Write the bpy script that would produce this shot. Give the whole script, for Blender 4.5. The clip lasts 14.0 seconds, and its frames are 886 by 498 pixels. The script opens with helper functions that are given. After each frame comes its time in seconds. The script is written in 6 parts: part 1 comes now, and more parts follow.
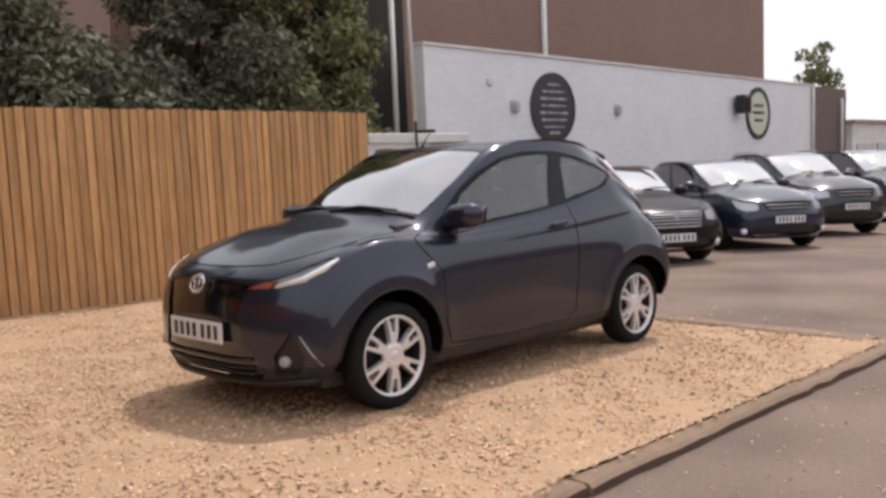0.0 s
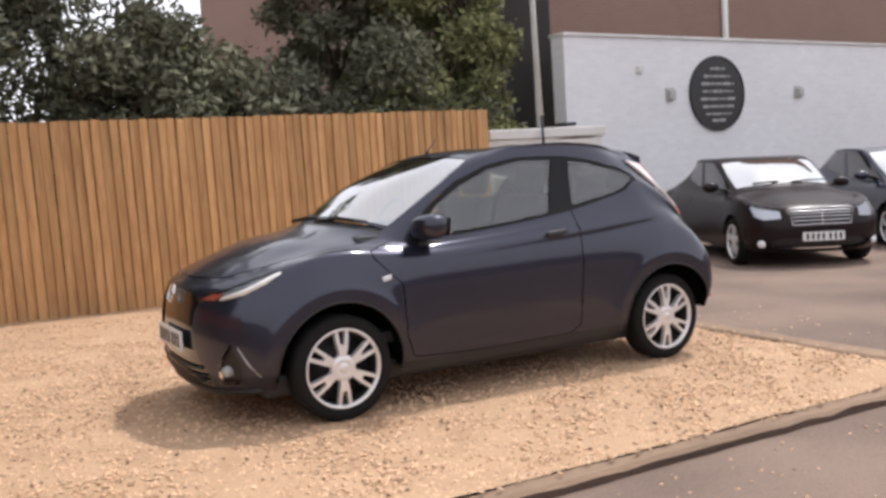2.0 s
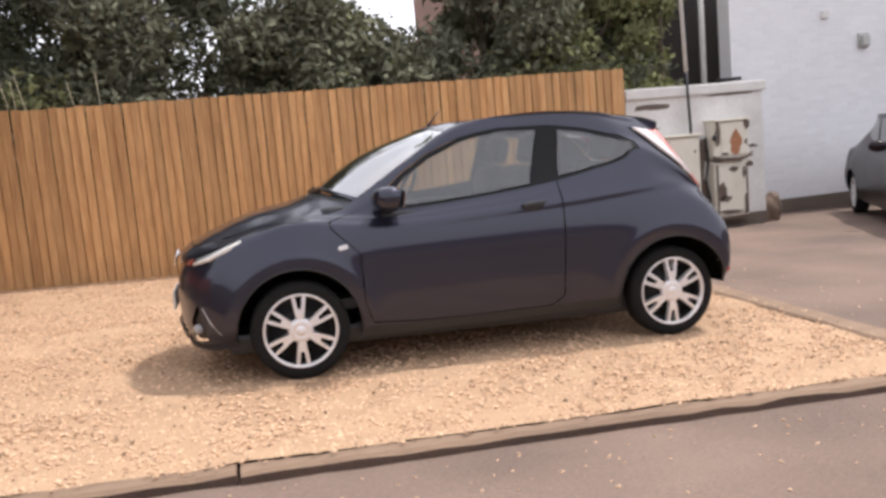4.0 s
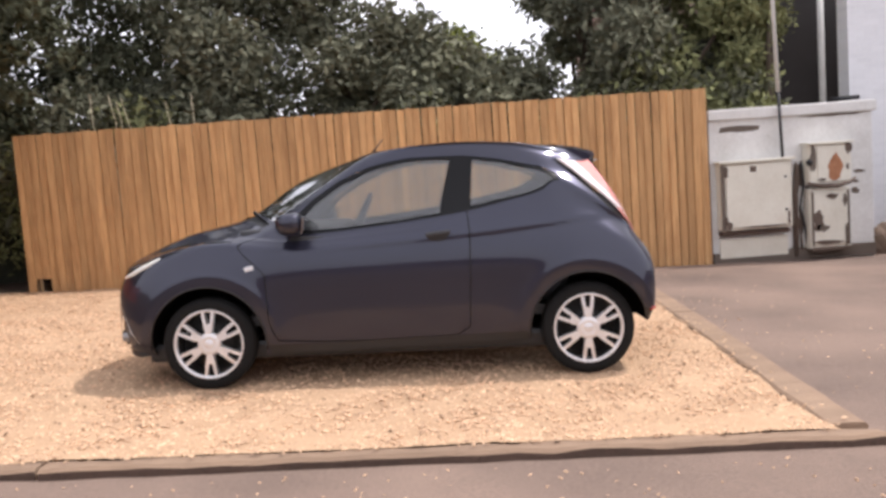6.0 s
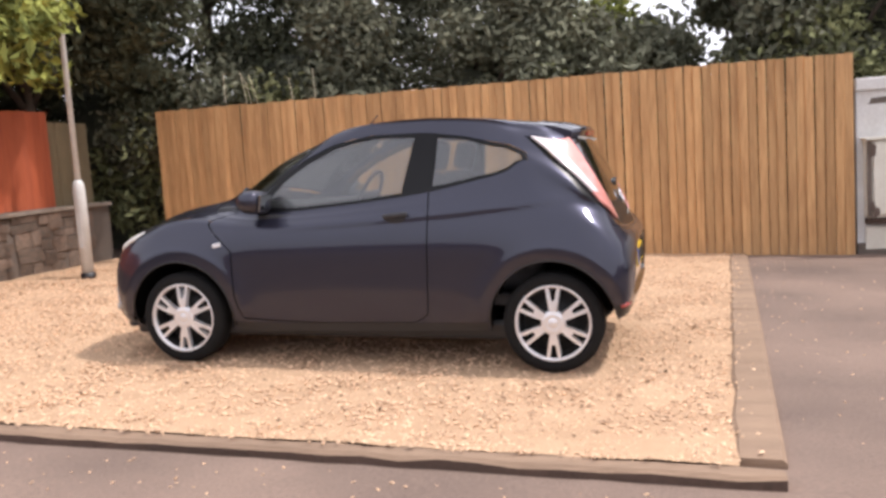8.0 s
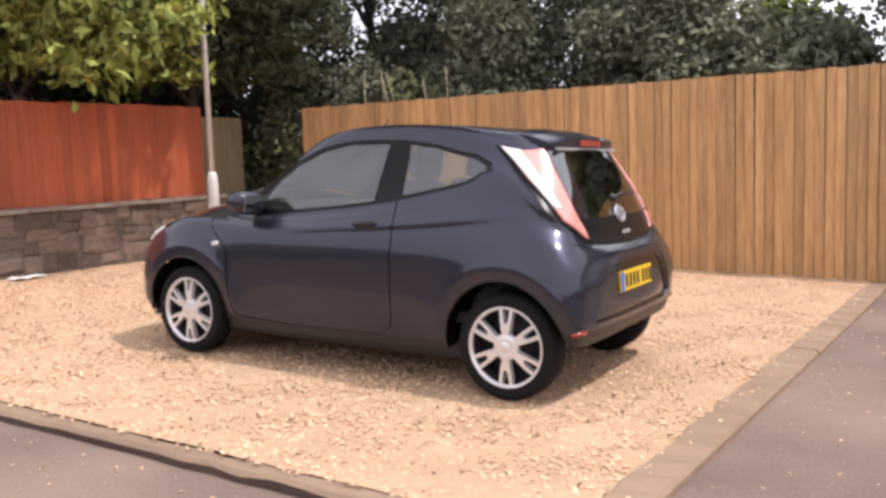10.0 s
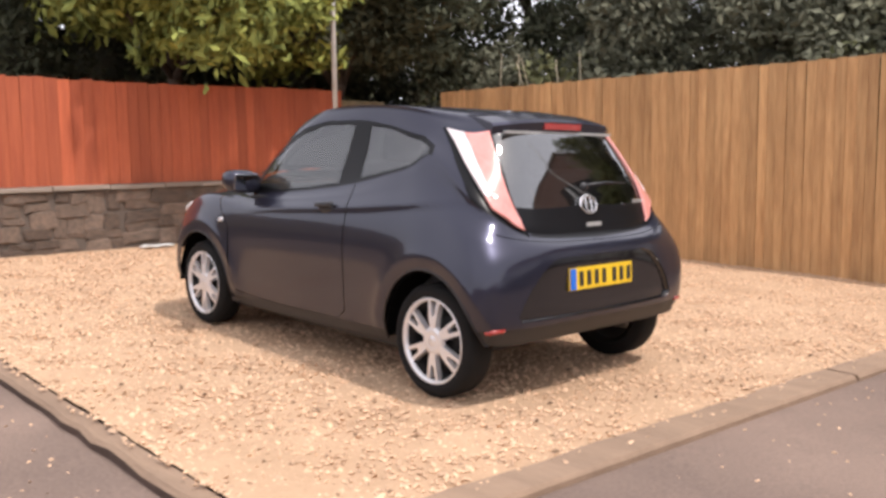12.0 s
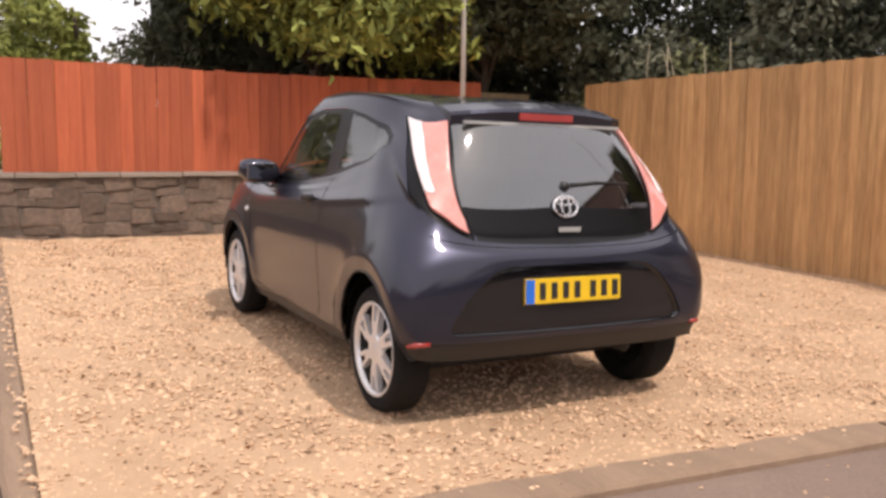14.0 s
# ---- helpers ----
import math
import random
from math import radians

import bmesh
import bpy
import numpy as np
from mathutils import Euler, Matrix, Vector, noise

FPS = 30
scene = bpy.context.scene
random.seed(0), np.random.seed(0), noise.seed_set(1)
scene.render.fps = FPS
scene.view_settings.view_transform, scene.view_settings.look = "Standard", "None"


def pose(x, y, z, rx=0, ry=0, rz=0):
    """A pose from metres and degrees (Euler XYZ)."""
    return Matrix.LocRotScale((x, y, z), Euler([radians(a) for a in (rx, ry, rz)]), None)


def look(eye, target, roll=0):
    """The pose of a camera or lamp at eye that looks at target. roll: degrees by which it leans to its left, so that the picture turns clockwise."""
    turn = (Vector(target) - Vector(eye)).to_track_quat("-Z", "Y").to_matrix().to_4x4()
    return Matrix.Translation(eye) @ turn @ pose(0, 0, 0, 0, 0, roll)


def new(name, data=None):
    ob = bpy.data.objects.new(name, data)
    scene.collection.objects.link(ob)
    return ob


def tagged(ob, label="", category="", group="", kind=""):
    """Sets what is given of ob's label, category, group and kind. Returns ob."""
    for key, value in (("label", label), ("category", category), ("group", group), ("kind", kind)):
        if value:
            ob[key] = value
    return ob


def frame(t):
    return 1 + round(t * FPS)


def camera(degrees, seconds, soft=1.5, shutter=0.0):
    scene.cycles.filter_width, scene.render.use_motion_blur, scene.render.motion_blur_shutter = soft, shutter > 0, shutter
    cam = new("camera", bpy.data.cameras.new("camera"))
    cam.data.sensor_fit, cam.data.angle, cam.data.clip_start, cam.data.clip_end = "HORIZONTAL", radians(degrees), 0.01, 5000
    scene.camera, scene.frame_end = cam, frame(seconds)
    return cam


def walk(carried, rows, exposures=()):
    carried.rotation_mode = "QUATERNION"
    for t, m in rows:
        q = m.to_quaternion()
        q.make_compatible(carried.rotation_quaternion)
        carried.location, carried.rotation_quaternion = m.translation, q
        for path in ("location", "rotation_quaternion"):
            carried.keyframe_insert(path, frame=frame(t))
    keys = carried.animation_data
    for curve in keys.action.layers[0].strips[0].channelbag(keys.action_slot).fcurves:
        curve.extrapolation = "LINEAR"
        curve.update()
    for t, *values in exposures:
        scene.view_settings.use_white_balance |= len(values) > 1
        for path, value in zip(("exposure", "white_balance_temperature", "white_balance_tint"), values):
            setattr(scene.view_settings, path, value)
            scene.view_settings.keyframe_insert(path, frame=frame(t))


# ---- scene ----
cam = camera(54.2, 14.0, soft=3.2)
PATH = [
    (0, (1.478, 0.512, 1.322), (2.958, 1.842, 1.122), -2.4),
    (0.5, (1.771, 0.379, 1.306), (3.154, 1.81, 1.104), -2.7),
    (1, (2.036, 0.15, 1.327), (3.358, 1.632, 1.098), -4.3),
    (1.5, (2.335, -0.18, 1.364), (3.596, 1.348, 1.089), -3.7),
    (2, (2.651, -0.363, 1.372), (3.737, 1.305, 1.171), -3.7),
    (2.5, (2.992, -0.536, 1.343), (3.991, 1.183, 1.127), -3.7),
    (2.7, (3.12, -0.655, 1.345), (4.028, 1.113, 1.12), -4.5),
    (4.8, (4.824, -1.335, 1.305), (5.212, 0.61, 1.049), -4.7),
    (5, (5.005, -1.362, 1.283), (5.334, 0.594, 1.031), -5.0),
    (5.5, (5.405, -1.476, 1.279), (5.622, 0.503, 1.095), -5.0),
    (6, (5.878, -1.597, 1.307), (5.969, 0.392, 1.115), -4.1),
    (6.5, (6.306, -1.538, 1.271), (6.273, 0.45, 1.053), -3.5),
    (7, (6.731, -1.47, 1.261), (6.506, 0.508, 1.066), -4.4),
    (7.5, (7.146, -1.357, 1.264), (6.793, 0.6, 1.054), -2.8),
    (8, (7.46, -1.164, 1.234), (7.019, 0.775, 1.015), -3.8),
    (8.2, (7.57, -1.105, 1.242), (7.094, 0.823, 1.005), -3.2),
    (10.3, (9.016, -0.329, 1.228), (7.991, 1.377, 1.031), -2.6),
    (10.5, (9.138, -0.246, 1.232), (8.072, 1.434, 1.031), -2.7),
    (11, (9.374, 0.057, 1.198), (8.254, 1.7, 0.982), -0.5),
    (11.5, (9.689, 0.35, 1.175), (8.408, 1.869, 0.942), -1.1),
    (12, (9.937, 0.63, 1.166), (8.554, 2.059, 0.949), -0.8),
    (12.5, (10.097, 0.97, 1.162), (8.637, 2.321, 0.957), 0.3),
    (13, (10.295, 1.298, 1.171), (8.722, 2.512, 0.939), -2.2),
    (13.5, (10.41, 1.613, 1.178), (8.759, 2.713, 0.925), -1.0),
    (14, (10.42, 1.879, 1.147), (8.72, 2.908, 0.921), 0.5),
]
walk(cam, [(t, look(eye, target, roll)) for t, eye, target, roll in PATH],
     exposures=[(0, -0.49, 6480, 9), (0.9, -0.36, 6450, 8), (2.5, -0.18, 6350, 8), (5, -0.04, 6400, 10), (8, 0.02, 6350, 11), (11, 0.02, 6350, 11),
                (12.5, -0.06, 6500, 11), (13.4, -0.08, 6600, 11), (14, -0.24, 6850, 12)])

# ---- light ----
SUN_EL, SUN_ROT = radians(61), radians(80)
world = bpy.data.worlds.new("world")
scene.world = world
world.use_nodes = True
wn, wl = world.node_tree.nodes, world.node_tree.links
wn.clear()
w_out = wn.new("ShaderNodeOutputWorld")
w_bg = wn.new("ShaderNodeBackground")
w_sky = wn.new("ShaderNodeTexSky")
w_sky.sky_type, w_sky.sun_disc = "NISHITA", False
w_sky.sun_elevation, w_sky.sun_rotation = SUN_EL, SUN_ROT
w_sky.dust_density, w_sky.air_density, w_sky.ozone_density = 4.0, 1.2, 1.0
# thin bright cloud that whitens the sky
w_noise = wn.new("ShaderNodeTexNoise")
w_noise.inputs["Scale"].default_value, w_noise.inputs["Detail"].default_value = 1.6, 5.0
w_ramp = wn.new("ShaderNodeMapRange")
w_ramp.inputs["From Min"].default_value, w_ramp.inputs["From Max"].default_value = 0.3, 0.7
w_ramp.inputs["To Min"].default_value, w_ramp.inputs["To Max"].default_value = 0.72, 0.97
w_mix = wn.new("ShaderNodeMix")
w_mix.data_type = "RGBA"
w_mix.inputs["B"].default_value = (15.0, 14.7, 15.8, 1)
w_bg.inputs["Strength"].default_value = 0.11
wl.new(w_noise.outputs["Fac"], w_ramp.inputs["Value"])
wl.new(w_ramp.outputs["Result"], w_mix.inputs["Factor"])
wl.new(w_sky.outputs["Color"], w_mix.inputs["A"])
wl.new(w_mix.outputs["Result"], w_bg.inputs["Color"])
wl.new(w_bg.outputs["Background"], w_out.inputs["Surface"])

sun = new("sun", bpy.data.lights.new("sun", "SUN"))
sun.data.energy, sun.data.angle, sun.data.color = 3.4, radians(2.5), (1.0, 0.915, 0.865)
SUN_DIR = Vector((math.cos(SUN_EL) * math.sin(SUN_ROT), math.cos(SUN_EL) * math.cos(SUN_ROT), math.sin(SUN_EL)))
sun.matrix_world = look(SUN_DIR * 60, (0, 0, 0))


# ---- materials ----
def material(name, colour, rough=0.6, metal=0.0, dark=None, scale=8.0, amount=0.5, grain=60.0, bump=0.0, coat=0.0,
             random_value=0.0, island=False, stretch=(1, 1, 1), spec=0.5, bump_scale=None):
    """Principled surface whose colour wanders between two tones at a coarse and a fine scale, with fine relief."""
    m = bpy.data.materials.new(name)
    m.use_nodes = True
    n, l = m.node_tree.nodes, m.node_tree.links
    b = n["Principled BSDF"]
    b.inputs["Roughness"].default_value, b.inputs["Metallic"].default_value = rough, metal
    b.inputs["Coat Weight"].default_value, b.inputs["Coat Roughness"].default_value = coat, 0.04
    b.inputs["Specular IOR Level"].default_value = spec
    dark = dark or tuple(c * 0.6 for c in colour)
    tc, mp = n.new("ShaderNodeTexCoord"), n.new("ShaderNodeMapping")
    mp.inputs["Scale"].default_value = stretch
    l.new(tc.outputs["Object"], mp.inputs["Vector"])
    if random_value and not island:
        oi, sh = n.new("ShaderNodeObjectInfo"), n.new("ShaderNodeVectorMath")
        sh.operation = "MULTIPLY_ADD"
        l.new(oi.outputs["Random"], sh.inputs[0])
        sh.inputs[1].default_value = (37, 53, 29)
        l.new(tc.outputs["Object"], sh.inputs[2])
        l.new(sh.outputs["Vector"], mp.inputs["Vector"])
    n1, n2 = n.new("ShaderNodeTexNoise"), n.new("ShaderNodeTexNoise")
    n1.inputs["Scale"].default_value, n1.inputs["Detail"].default_value = scale, 6
    n2.inputs["Scale"].default_value, n2.inputs["Detail"].default_value = grain, 4
    for k in (n1, n2):
        l.new(mp.outputs["Vector"], k.inputs["Vector"])
    add = n.new("ShaderNodeMath")
    add.operation = "MULTIPLY_ADD"
    l.new(n2.outputs["Fac"], add.inputs[0])
    add.inputs[1].default_value = 0.6
    l.new(n1.outputs["Fac"], add.inputs[2])
    mr = n.new("ShaderNodeMapRange")
    mr.inputs["From Min"].default_value, mr.inputs["From Max"].default_value = 0.8 - 0.28, 0.8 + 0.28
    mr.inputs["To Max"].default_value = amount
    l.new(add.outputs["Value"], mr.inputs["Value"])
    mix = n.new("ShaderNodeMix")
    mix.data_type = "RGBA"
    mix.inputs["A"].default_value, mix.inputs["B"].default_value = (*colour, 1), (*dark, 1)
    l.new(mr.outputs["Result"], mix.inputs["Factor"])
    out = mix.outputs["Result"]
    if random_value:
        hsv = n.new("ShaderNodeHueSaturation")
        if island:
            rnd = n.new("ShaderNodeNewGeometry").outputs["Random Per Island"]
        else:
            rnd = n.new("ShaderNodeObjectInfo").outputs["Random"]
        vr = n.new("ShaderNodeMapRange")
        vr.inputs["To Min"].default_value, vr.inputs["To Max"].default_value = 1 - random_value, 1 + random_value
        l.new(rnd, vr.inputs["Value"])
        l.new(vr.outputs["Result"], hsv.inputs["Value"])
        l.new(out, hsv.inputs["Color"])
        out = hsv.outputs["Color"]
    l.new(out, b.inputs["Base Color"])
    if bump:
        bp = n.new("ShaderNodeBump")
        bp.inputs["Strength"].default_value, bp.inputs["Distance"].default_value = bump, 0.01
        src = n2
        if bump_scale:
            src = n.new("ShaderNodeTexNoise")
            src.inputs["Scale"].default_value, src.inputs["Detail"].default_value = bump_scale, 5
            l.new(mp.outputs["Vector"], src.inputs["Vector"])
        l.new(src.outputs["Fac"], bp.inputs["Height"])
        l.new(bp.outputs["Normal"], b.inputs["Normal"])
    return m


def brick_material(name, brick, brick_dark, mortar, rough=0.85, bump=0.4):
    """Coursed brickwork, 225 x 75 mm, for walls that stay far off."""
    m = material(name, brick, rough, dark=brick_dark, scale=0.7, amount=0.8, grain=20)
    n, l = m.node_tree.nodes, m.node_tree.links
    b = n["Principled BSDF"]
    src = b.inputs["Base Color"].links[0].from_socket
    tc, mp = n.new("ShaderNodeTexCoord"), n.new("ShaderNodeMapping")
    mp.inputs["Rotation"].default_value = (radians(90), 0, 0)
    l.new(tc.outputs["Object"], mp.inputs["Vector"])
    t = n.new("ShaderNodeTexBrick")
    t.inputs["Scale"].default_value = 1.0
    t.inputs["Brick Width"].default_value, t.inputs["Row Height"].default_value = 0.225, 0.075
    t.inputs["Mortar Size"].default_value, t.inputs["Mortar"].default_value = 0.006, (*mortar, 1)
    l.new(mp.outputs["Vector"], t.inputs["Vector"])
    l.new(src, t.inputs["Color1"])
    hs = n.new("ShaderNodeHueSaturation")
    hs.inputs["Value"].default_value = 0.93
    l.new(src, hs.inputs["Color"])
    l.new(hs.outputs["Color"], t.inputs["Color2"])
    l.new(t.outputs["Color"], b.inputs["Base Color"])
    bp = n.new("ShaderNodeBump")
    bp.inputs["Strength"].default_value, bp.inputs["Distance"].default_value, bp.invert = bump, 0.008, True
    l.new(t.outputs["Fac"], bp.inputs["Height"])
    l.new(bp.outputs["Normal"], b.inputs["Normal"])
    return m


def glass_material(name, tint, floor_gloss=0.04, rough=0.0, ior=1.5):
    """Thin pane: clear with a mirror sheen that grows towards grazing angles."""
    m = bpy.data.materials.new(name)
    m.use_nodes = True
    n, l = m.node_tree.nodes, m.node_tree.links
    n.clear()
    out, mix = n.new("ShaderNodeOutputMaterial"), n.new("ShaderNodeMixShader")
    tr, gl, fr = n.new("ShaderNodeBsdfTransparent"), n.new("ShaderNodeBsdfGlossy"), n.new("ShaderNodeFresnel")
    tr.inputs["Color"].default_value = (*tint, 1)
    gl.inputs["Roughness"].default_value = rough
    fr.inputs["IOR"].default_value = ior
    mx = n.new("ShaderNodeMath")
    mx.operation = "ADD"
    mx.use_clamp = True
    mx.inputs[1].default_value = floor_gloss
    l.new(fr.outputs["Fac"], mx.inputs[0])
    l.new(mx.outputs["Value"], mix.inputs["Fac"])
    l.new(tr.outputs["BSDF"], mix.inputs[1])
    l.new(gl.outputs["BSDF"], mix.inputs[2])
    l.new(mix.outputs["Shader"], out.inputs["Surface"])
    return m


M_ASPHALT = material("asphalt", (0.280, 0.197, 0.152), 0.9, dark=(0.118, 0.084, 0.068), scale=0.8, amount=0.95, grain=70, bump=0.6, bump_scale=160)
M_GRAVEL = material("gravel_bed", (0.54, 0.36, 0.225), 0.95, dark=(0.40, 0.26, 0.155), scale=3, amount=0.9, grain=45, bump=0.9, bump_scale=70)
M_STONE = material("gravel_stone", (0.66, 0.45, 0.295), 0.85, dark=(0.50, 0.325, 0.20), scale=1.2, amount=0.7, grain=50, random_value=0.3, island=True)
M_KERBDARK = material("kerb_dark_timber", (0.115, 0.072, 0.054), 0.9, dark=(0.06, 0.04, 0.03), scale=3, amount=0.9, grain=40, bump=0.6)
M_KERB = material("kerb_timber", (0.33, 0.225, 0.15), 0.9, dark=(0.20, 0.135, 0.092), scale=2, amount=0.9, grain=40, bump=0.6, stretch=(0.3, 3, 3))
M_FENCE = material("fence_timber", (0.605, 0.36, 0.162), 0.8, dark=(0.36, 0.190, 0.08), scale=1.5, amount=1.0, grain=6, bump=0.45, random_value=0.17, stretch=(9, 9, 1.5))
M_POST = material("post_timber", (0.33, 0.21, 0.11), 0.8, scale=3, grain=20, stretch=(6, 6, 0.7), bump=0.3)
M_REDFENCE = material("red_fence_timber", (0.50, 0.125, 0.05), 0.7, dark=(0.33, 0.07, 0.03), scale=2.0, amount=0.9, grain=14, bump=0.35, random_value=0.16, stretch=(9, 9, 0.7))
M_TAN = material("weathered_board", (0.24, 0.19, 0.11), 0.85, scale=1.5, amount=0.9, grain=12, stretch=(6, 6, 1), bump=0.3)
M_RUBBLE = material("wall_stone", (0.225, 0.155, 0.115), 0.9, dark=(0.095, 0.078, 0.062), scale=4, amount=1.0, grain=30, bump=0.8, random_value=0.36)
M_MORTAR = material("wall_mortar", (0.15, 0.12, 0.098), 0.95, scale=6, grain=60, bump=0.7)
M_COPING = material("coping_stone", (0.30, 0.25, 0.205), 0.9, scale=3, grain=40, bump=0.6, random_value=0.15)
M_WHITEWALL = brick_material("white_painted_brick", (0.80, 0.80, 0.82), (0.70, 0.70, 0.72), (0.75, 0.75, 0.76), bump=0.18)
M_BROWNBRICK = brick_material("brown_brick", (0.27, 0.165, 0.125), (0.21, 0.125, 0.095), (0.26, 0.19, 0.155), bump=0.3)
M_DARKBRICK = brick_material("dark_brick", (0.17, 0.12, 0.11), (0.12, 0.09, 0.08), (0.16, 0.13, 0.12))
M_RENDER = material("white_render", (0.74, 0.73, 0.71), 0.85, dark=(0.52, 0.50, 0.47), scale=2.5, amount=0.8, grain=30, bump=0.4)
M_CREAM = material("cream_paint", (0.72, 0.69, 0.60), 0.5, dark=(0.55, 0.50, 0.41), scale=3.5, amount=0.6, grain=30)
M_RUST = material("rust", (0.44, 0.21, 0.11), 0.9, dark=(0.24, 0.10, 0.05), scale=14, grain=50, amount=0.9)
M_GREYMETAL = material("galvanised_metal", (0.50, 0.50, 0.48), 0.5, metal=0.4, scale=5, amount=0.5, grain=40)
M_POLEGREY = material("pole_paint", (0.66, 0.65, 0.62), 0.5, dark=(0.48, 0.47, 0.44), scale=6, amount=0.7, grain=40)
M_DARK = material("dark_gap_fill", (0.035, 0.03, 0.028), 0.9, scale=4, grain=30)
M_BLACK = material("black_plastic", (0.014, 0.014, 0.016), 0.45, scale=10, amount=0.4)
M_GLOSSBLACK = material("gloss_black", (0.006, 0.006, 0.008), 0.12, coat=0.6, amount=0.2)
M_SATIN = material("sign_black", (0.02, 0.02, 0.022), 0.5, amount=0.4)
M_WHITE = material("sign_white", (0.78, 0.78, 0.75), 0.6, amount=0.2)
M_LETTER = material("sign_lettering", (0.36, 0.36, 0.35), 0.6, amount=0.5)
M_SIGNGREEN = material("sign_cream_green", (0.62, 0.66, 0.50), 0.6, amount=0.3)
M_BARK = material("bark", (0.10, 0.075, 0.055), 0.95, scale=8, grain=40, bump=0.8)
M_LEAFDARK = material("leaf_dark", (0.220, 0.222, 0.150), 0.85, dark=(0.112, 0.116, 0.084), scale=0.6, amount=1.0, grain=2.5, random_value=0.24, island=True, spec=0.08)
M_LEAFMID = material("leaf_mid", (0.30, 0.305, 0.145), 0.85, dark=(0.12, 0.13, 0.07), scale=0.6, amount=1.0, grain=2.5, random_value=0.26, island=True, spec=0.08)
# noise paints sunlit clumps and shaded gaps into the leaf colour
M_LEAFSUNLIT = material("leaf_sunlit_clumps", (0.40, 0.42, 0.11), 0.85, dark=(0.085, 0.11, 0.035), scale=2.0, amount=1.0, grain=4, random_value=0.3, island=True, spec=0.10)
# darker copy of the leaf tones: shade put into the colour
M_LEAFSHADE = material("leaf_shaded", (0.105, 0.112, 0.070), 0.85, dark=(0.050, 0.054, 0.037), scale=0.6, amount=1.0, grain=2.5, random_value=0.26, island=True, spec=0.08)
# tone of the sheet that stands in for shade inside the hedges
M_HEDGESHADE = material("hedge_shade", (0.085, 0.088, 0.060), 0.9, dark=(0.045, 0.048, 0.034), scale=3, amount=1.0, grain=12, bump=0.8)
M_LINER = material("arch_liner", (0.006, 0.006, 0.006), 0.95, amount=0.3, spec=0.0)
M_PAINT = material("dark_blue_grey_paint", (0.033, 0.034, 0.053), 0.32, metal=0.6, dark=(0.026, 0.027, 0.043), scale=300, amount=0.6, grain=900, coat=0.85, spec=0.0)
M_PAINT.node_tree.nodes["Principled BSDF"].inputs["Coat Roughness"].default_value = 0.08
M_MIRROR = material("mirror_glass", (0.42, 0.43, 0.45), 0.05, metal=1.0, amount=0.1)
M_TYRE = material("tyre_rubber", (0.010, 0.0095, 0.0095), 0.85, scale=20, amount=0.6, spec=0.25)
M_ALLOY = material("alloy_silver", (0.80, 0.79, 0.80), 0.34, metal=0.55, scale=10, amount=0.2, dark=(0.5, 0.5, 0.5))
M_BRAKE = material("brake_metal", (0.022, 0.021, 0.021), 0.6, metal=0.3, scale=10, amount=0.5)
M_CHROME = material("chrome", (0.85, 0.85, 0.86), 0.1, metal=1.0, amount=0.1)
M_BRIGHTWORK = material("satin_chrome", (0.62, 0.62, 0.64), 0.35, metal=0.8, amount=0.2)
M_GLASS = glass_material("car_glass", (0.70, 0.76, 0.73), 0.10)
M_SCREEN = glass_material("windscreen_glass", (0.60, 0.66, 0.64), 0.55)
M_BRAKERED = material("deep_red_lens", (0.34, 0.035, 0.03), 0.25, coat=0.6, amount=0.3)
M_DARKGLASS = glass_material("tinted_rear_glass", (0.10, 0.11, 0.11), 0.22, 0.04)
M_TRIMBLACK = material("window_surround_black", (0.007, 0.007, 0.008), 0.3, amount=0.3, spec=0.2)
M_FOGGLASS = material("fog_lamp_glass", (0.34, 0.35, 0.36), 0.2, coat=0.6, amount=0.4)
M_LAMPGLASS = glass_material("lamp_glass", (0.95, 0.95, 0.97), 0.0)
M_GRIME = material("brown_grime", (0.13, 0.095, 0.075), 0.9, scale=14, grain=60)
M_LAMPWHITE = material("lamp_reflector", (0.80, 0.81, 0.84), 0.3, metal=0.2, amount=0.2)
# red paled to pink: sun washing over the lens put into the colour
M_LAMPRED = material("tail_lens_red", (0.76, 0.33, 0.29), 0.2, coat=1.0, amount=0.6, dark=(0.62, 0.20, 0.16), scale=14)
M_LAMPCLEAR = material("tail_lens_clear", (0.84, 0.78, 0.77), 0.2, coat=1.0, amount=0.3, dark=(0.66, 0.42, 0.40))
M_AMBER = material("amber_lens", (0.30, 0.075, 0.05), 0.25, coat=1.0, amount=0.2)
M_YELLOW = material("plate_yellow", (0.80, 0.52, 0.02), 0.45, amount=0.15)
M_PLATEWHITE = material("plate_white", (0.74, 0.74, 0.72), 0.45, amount=0.15)
M_PLATEBLUE = material("plate_blue", (0.02, 0.15, 0.62), 0.45, amount=0.15)
M_SEAT = material("seat_cloth", (0.075, 0.078, 0.085), 0.9, scale=20, amount=0.6)
M_TRIM = material("cabin_plastic", (0.03, 0.03, 0.033), 0.6, amount=0.4)
M_MAROON = material("black_maroon_paint", (0.014, 0.008, 0.009), 0.3, scale=200, amount=0.4, coat=0.15, spec=0.15)
M_NAVY = material("navy_paint", (0.012, 0.016, 0.040), 0.3, metal=0.2, scale=200, amount=0.4, coat=1.0, spec=0.3)
M_CHARCOAL = material("charcoal_paint", (0.020, 0.021, 0.027), 0.3, metal=0.3, scale=200, amount=0.4, coat=1.0, spec=0.3)


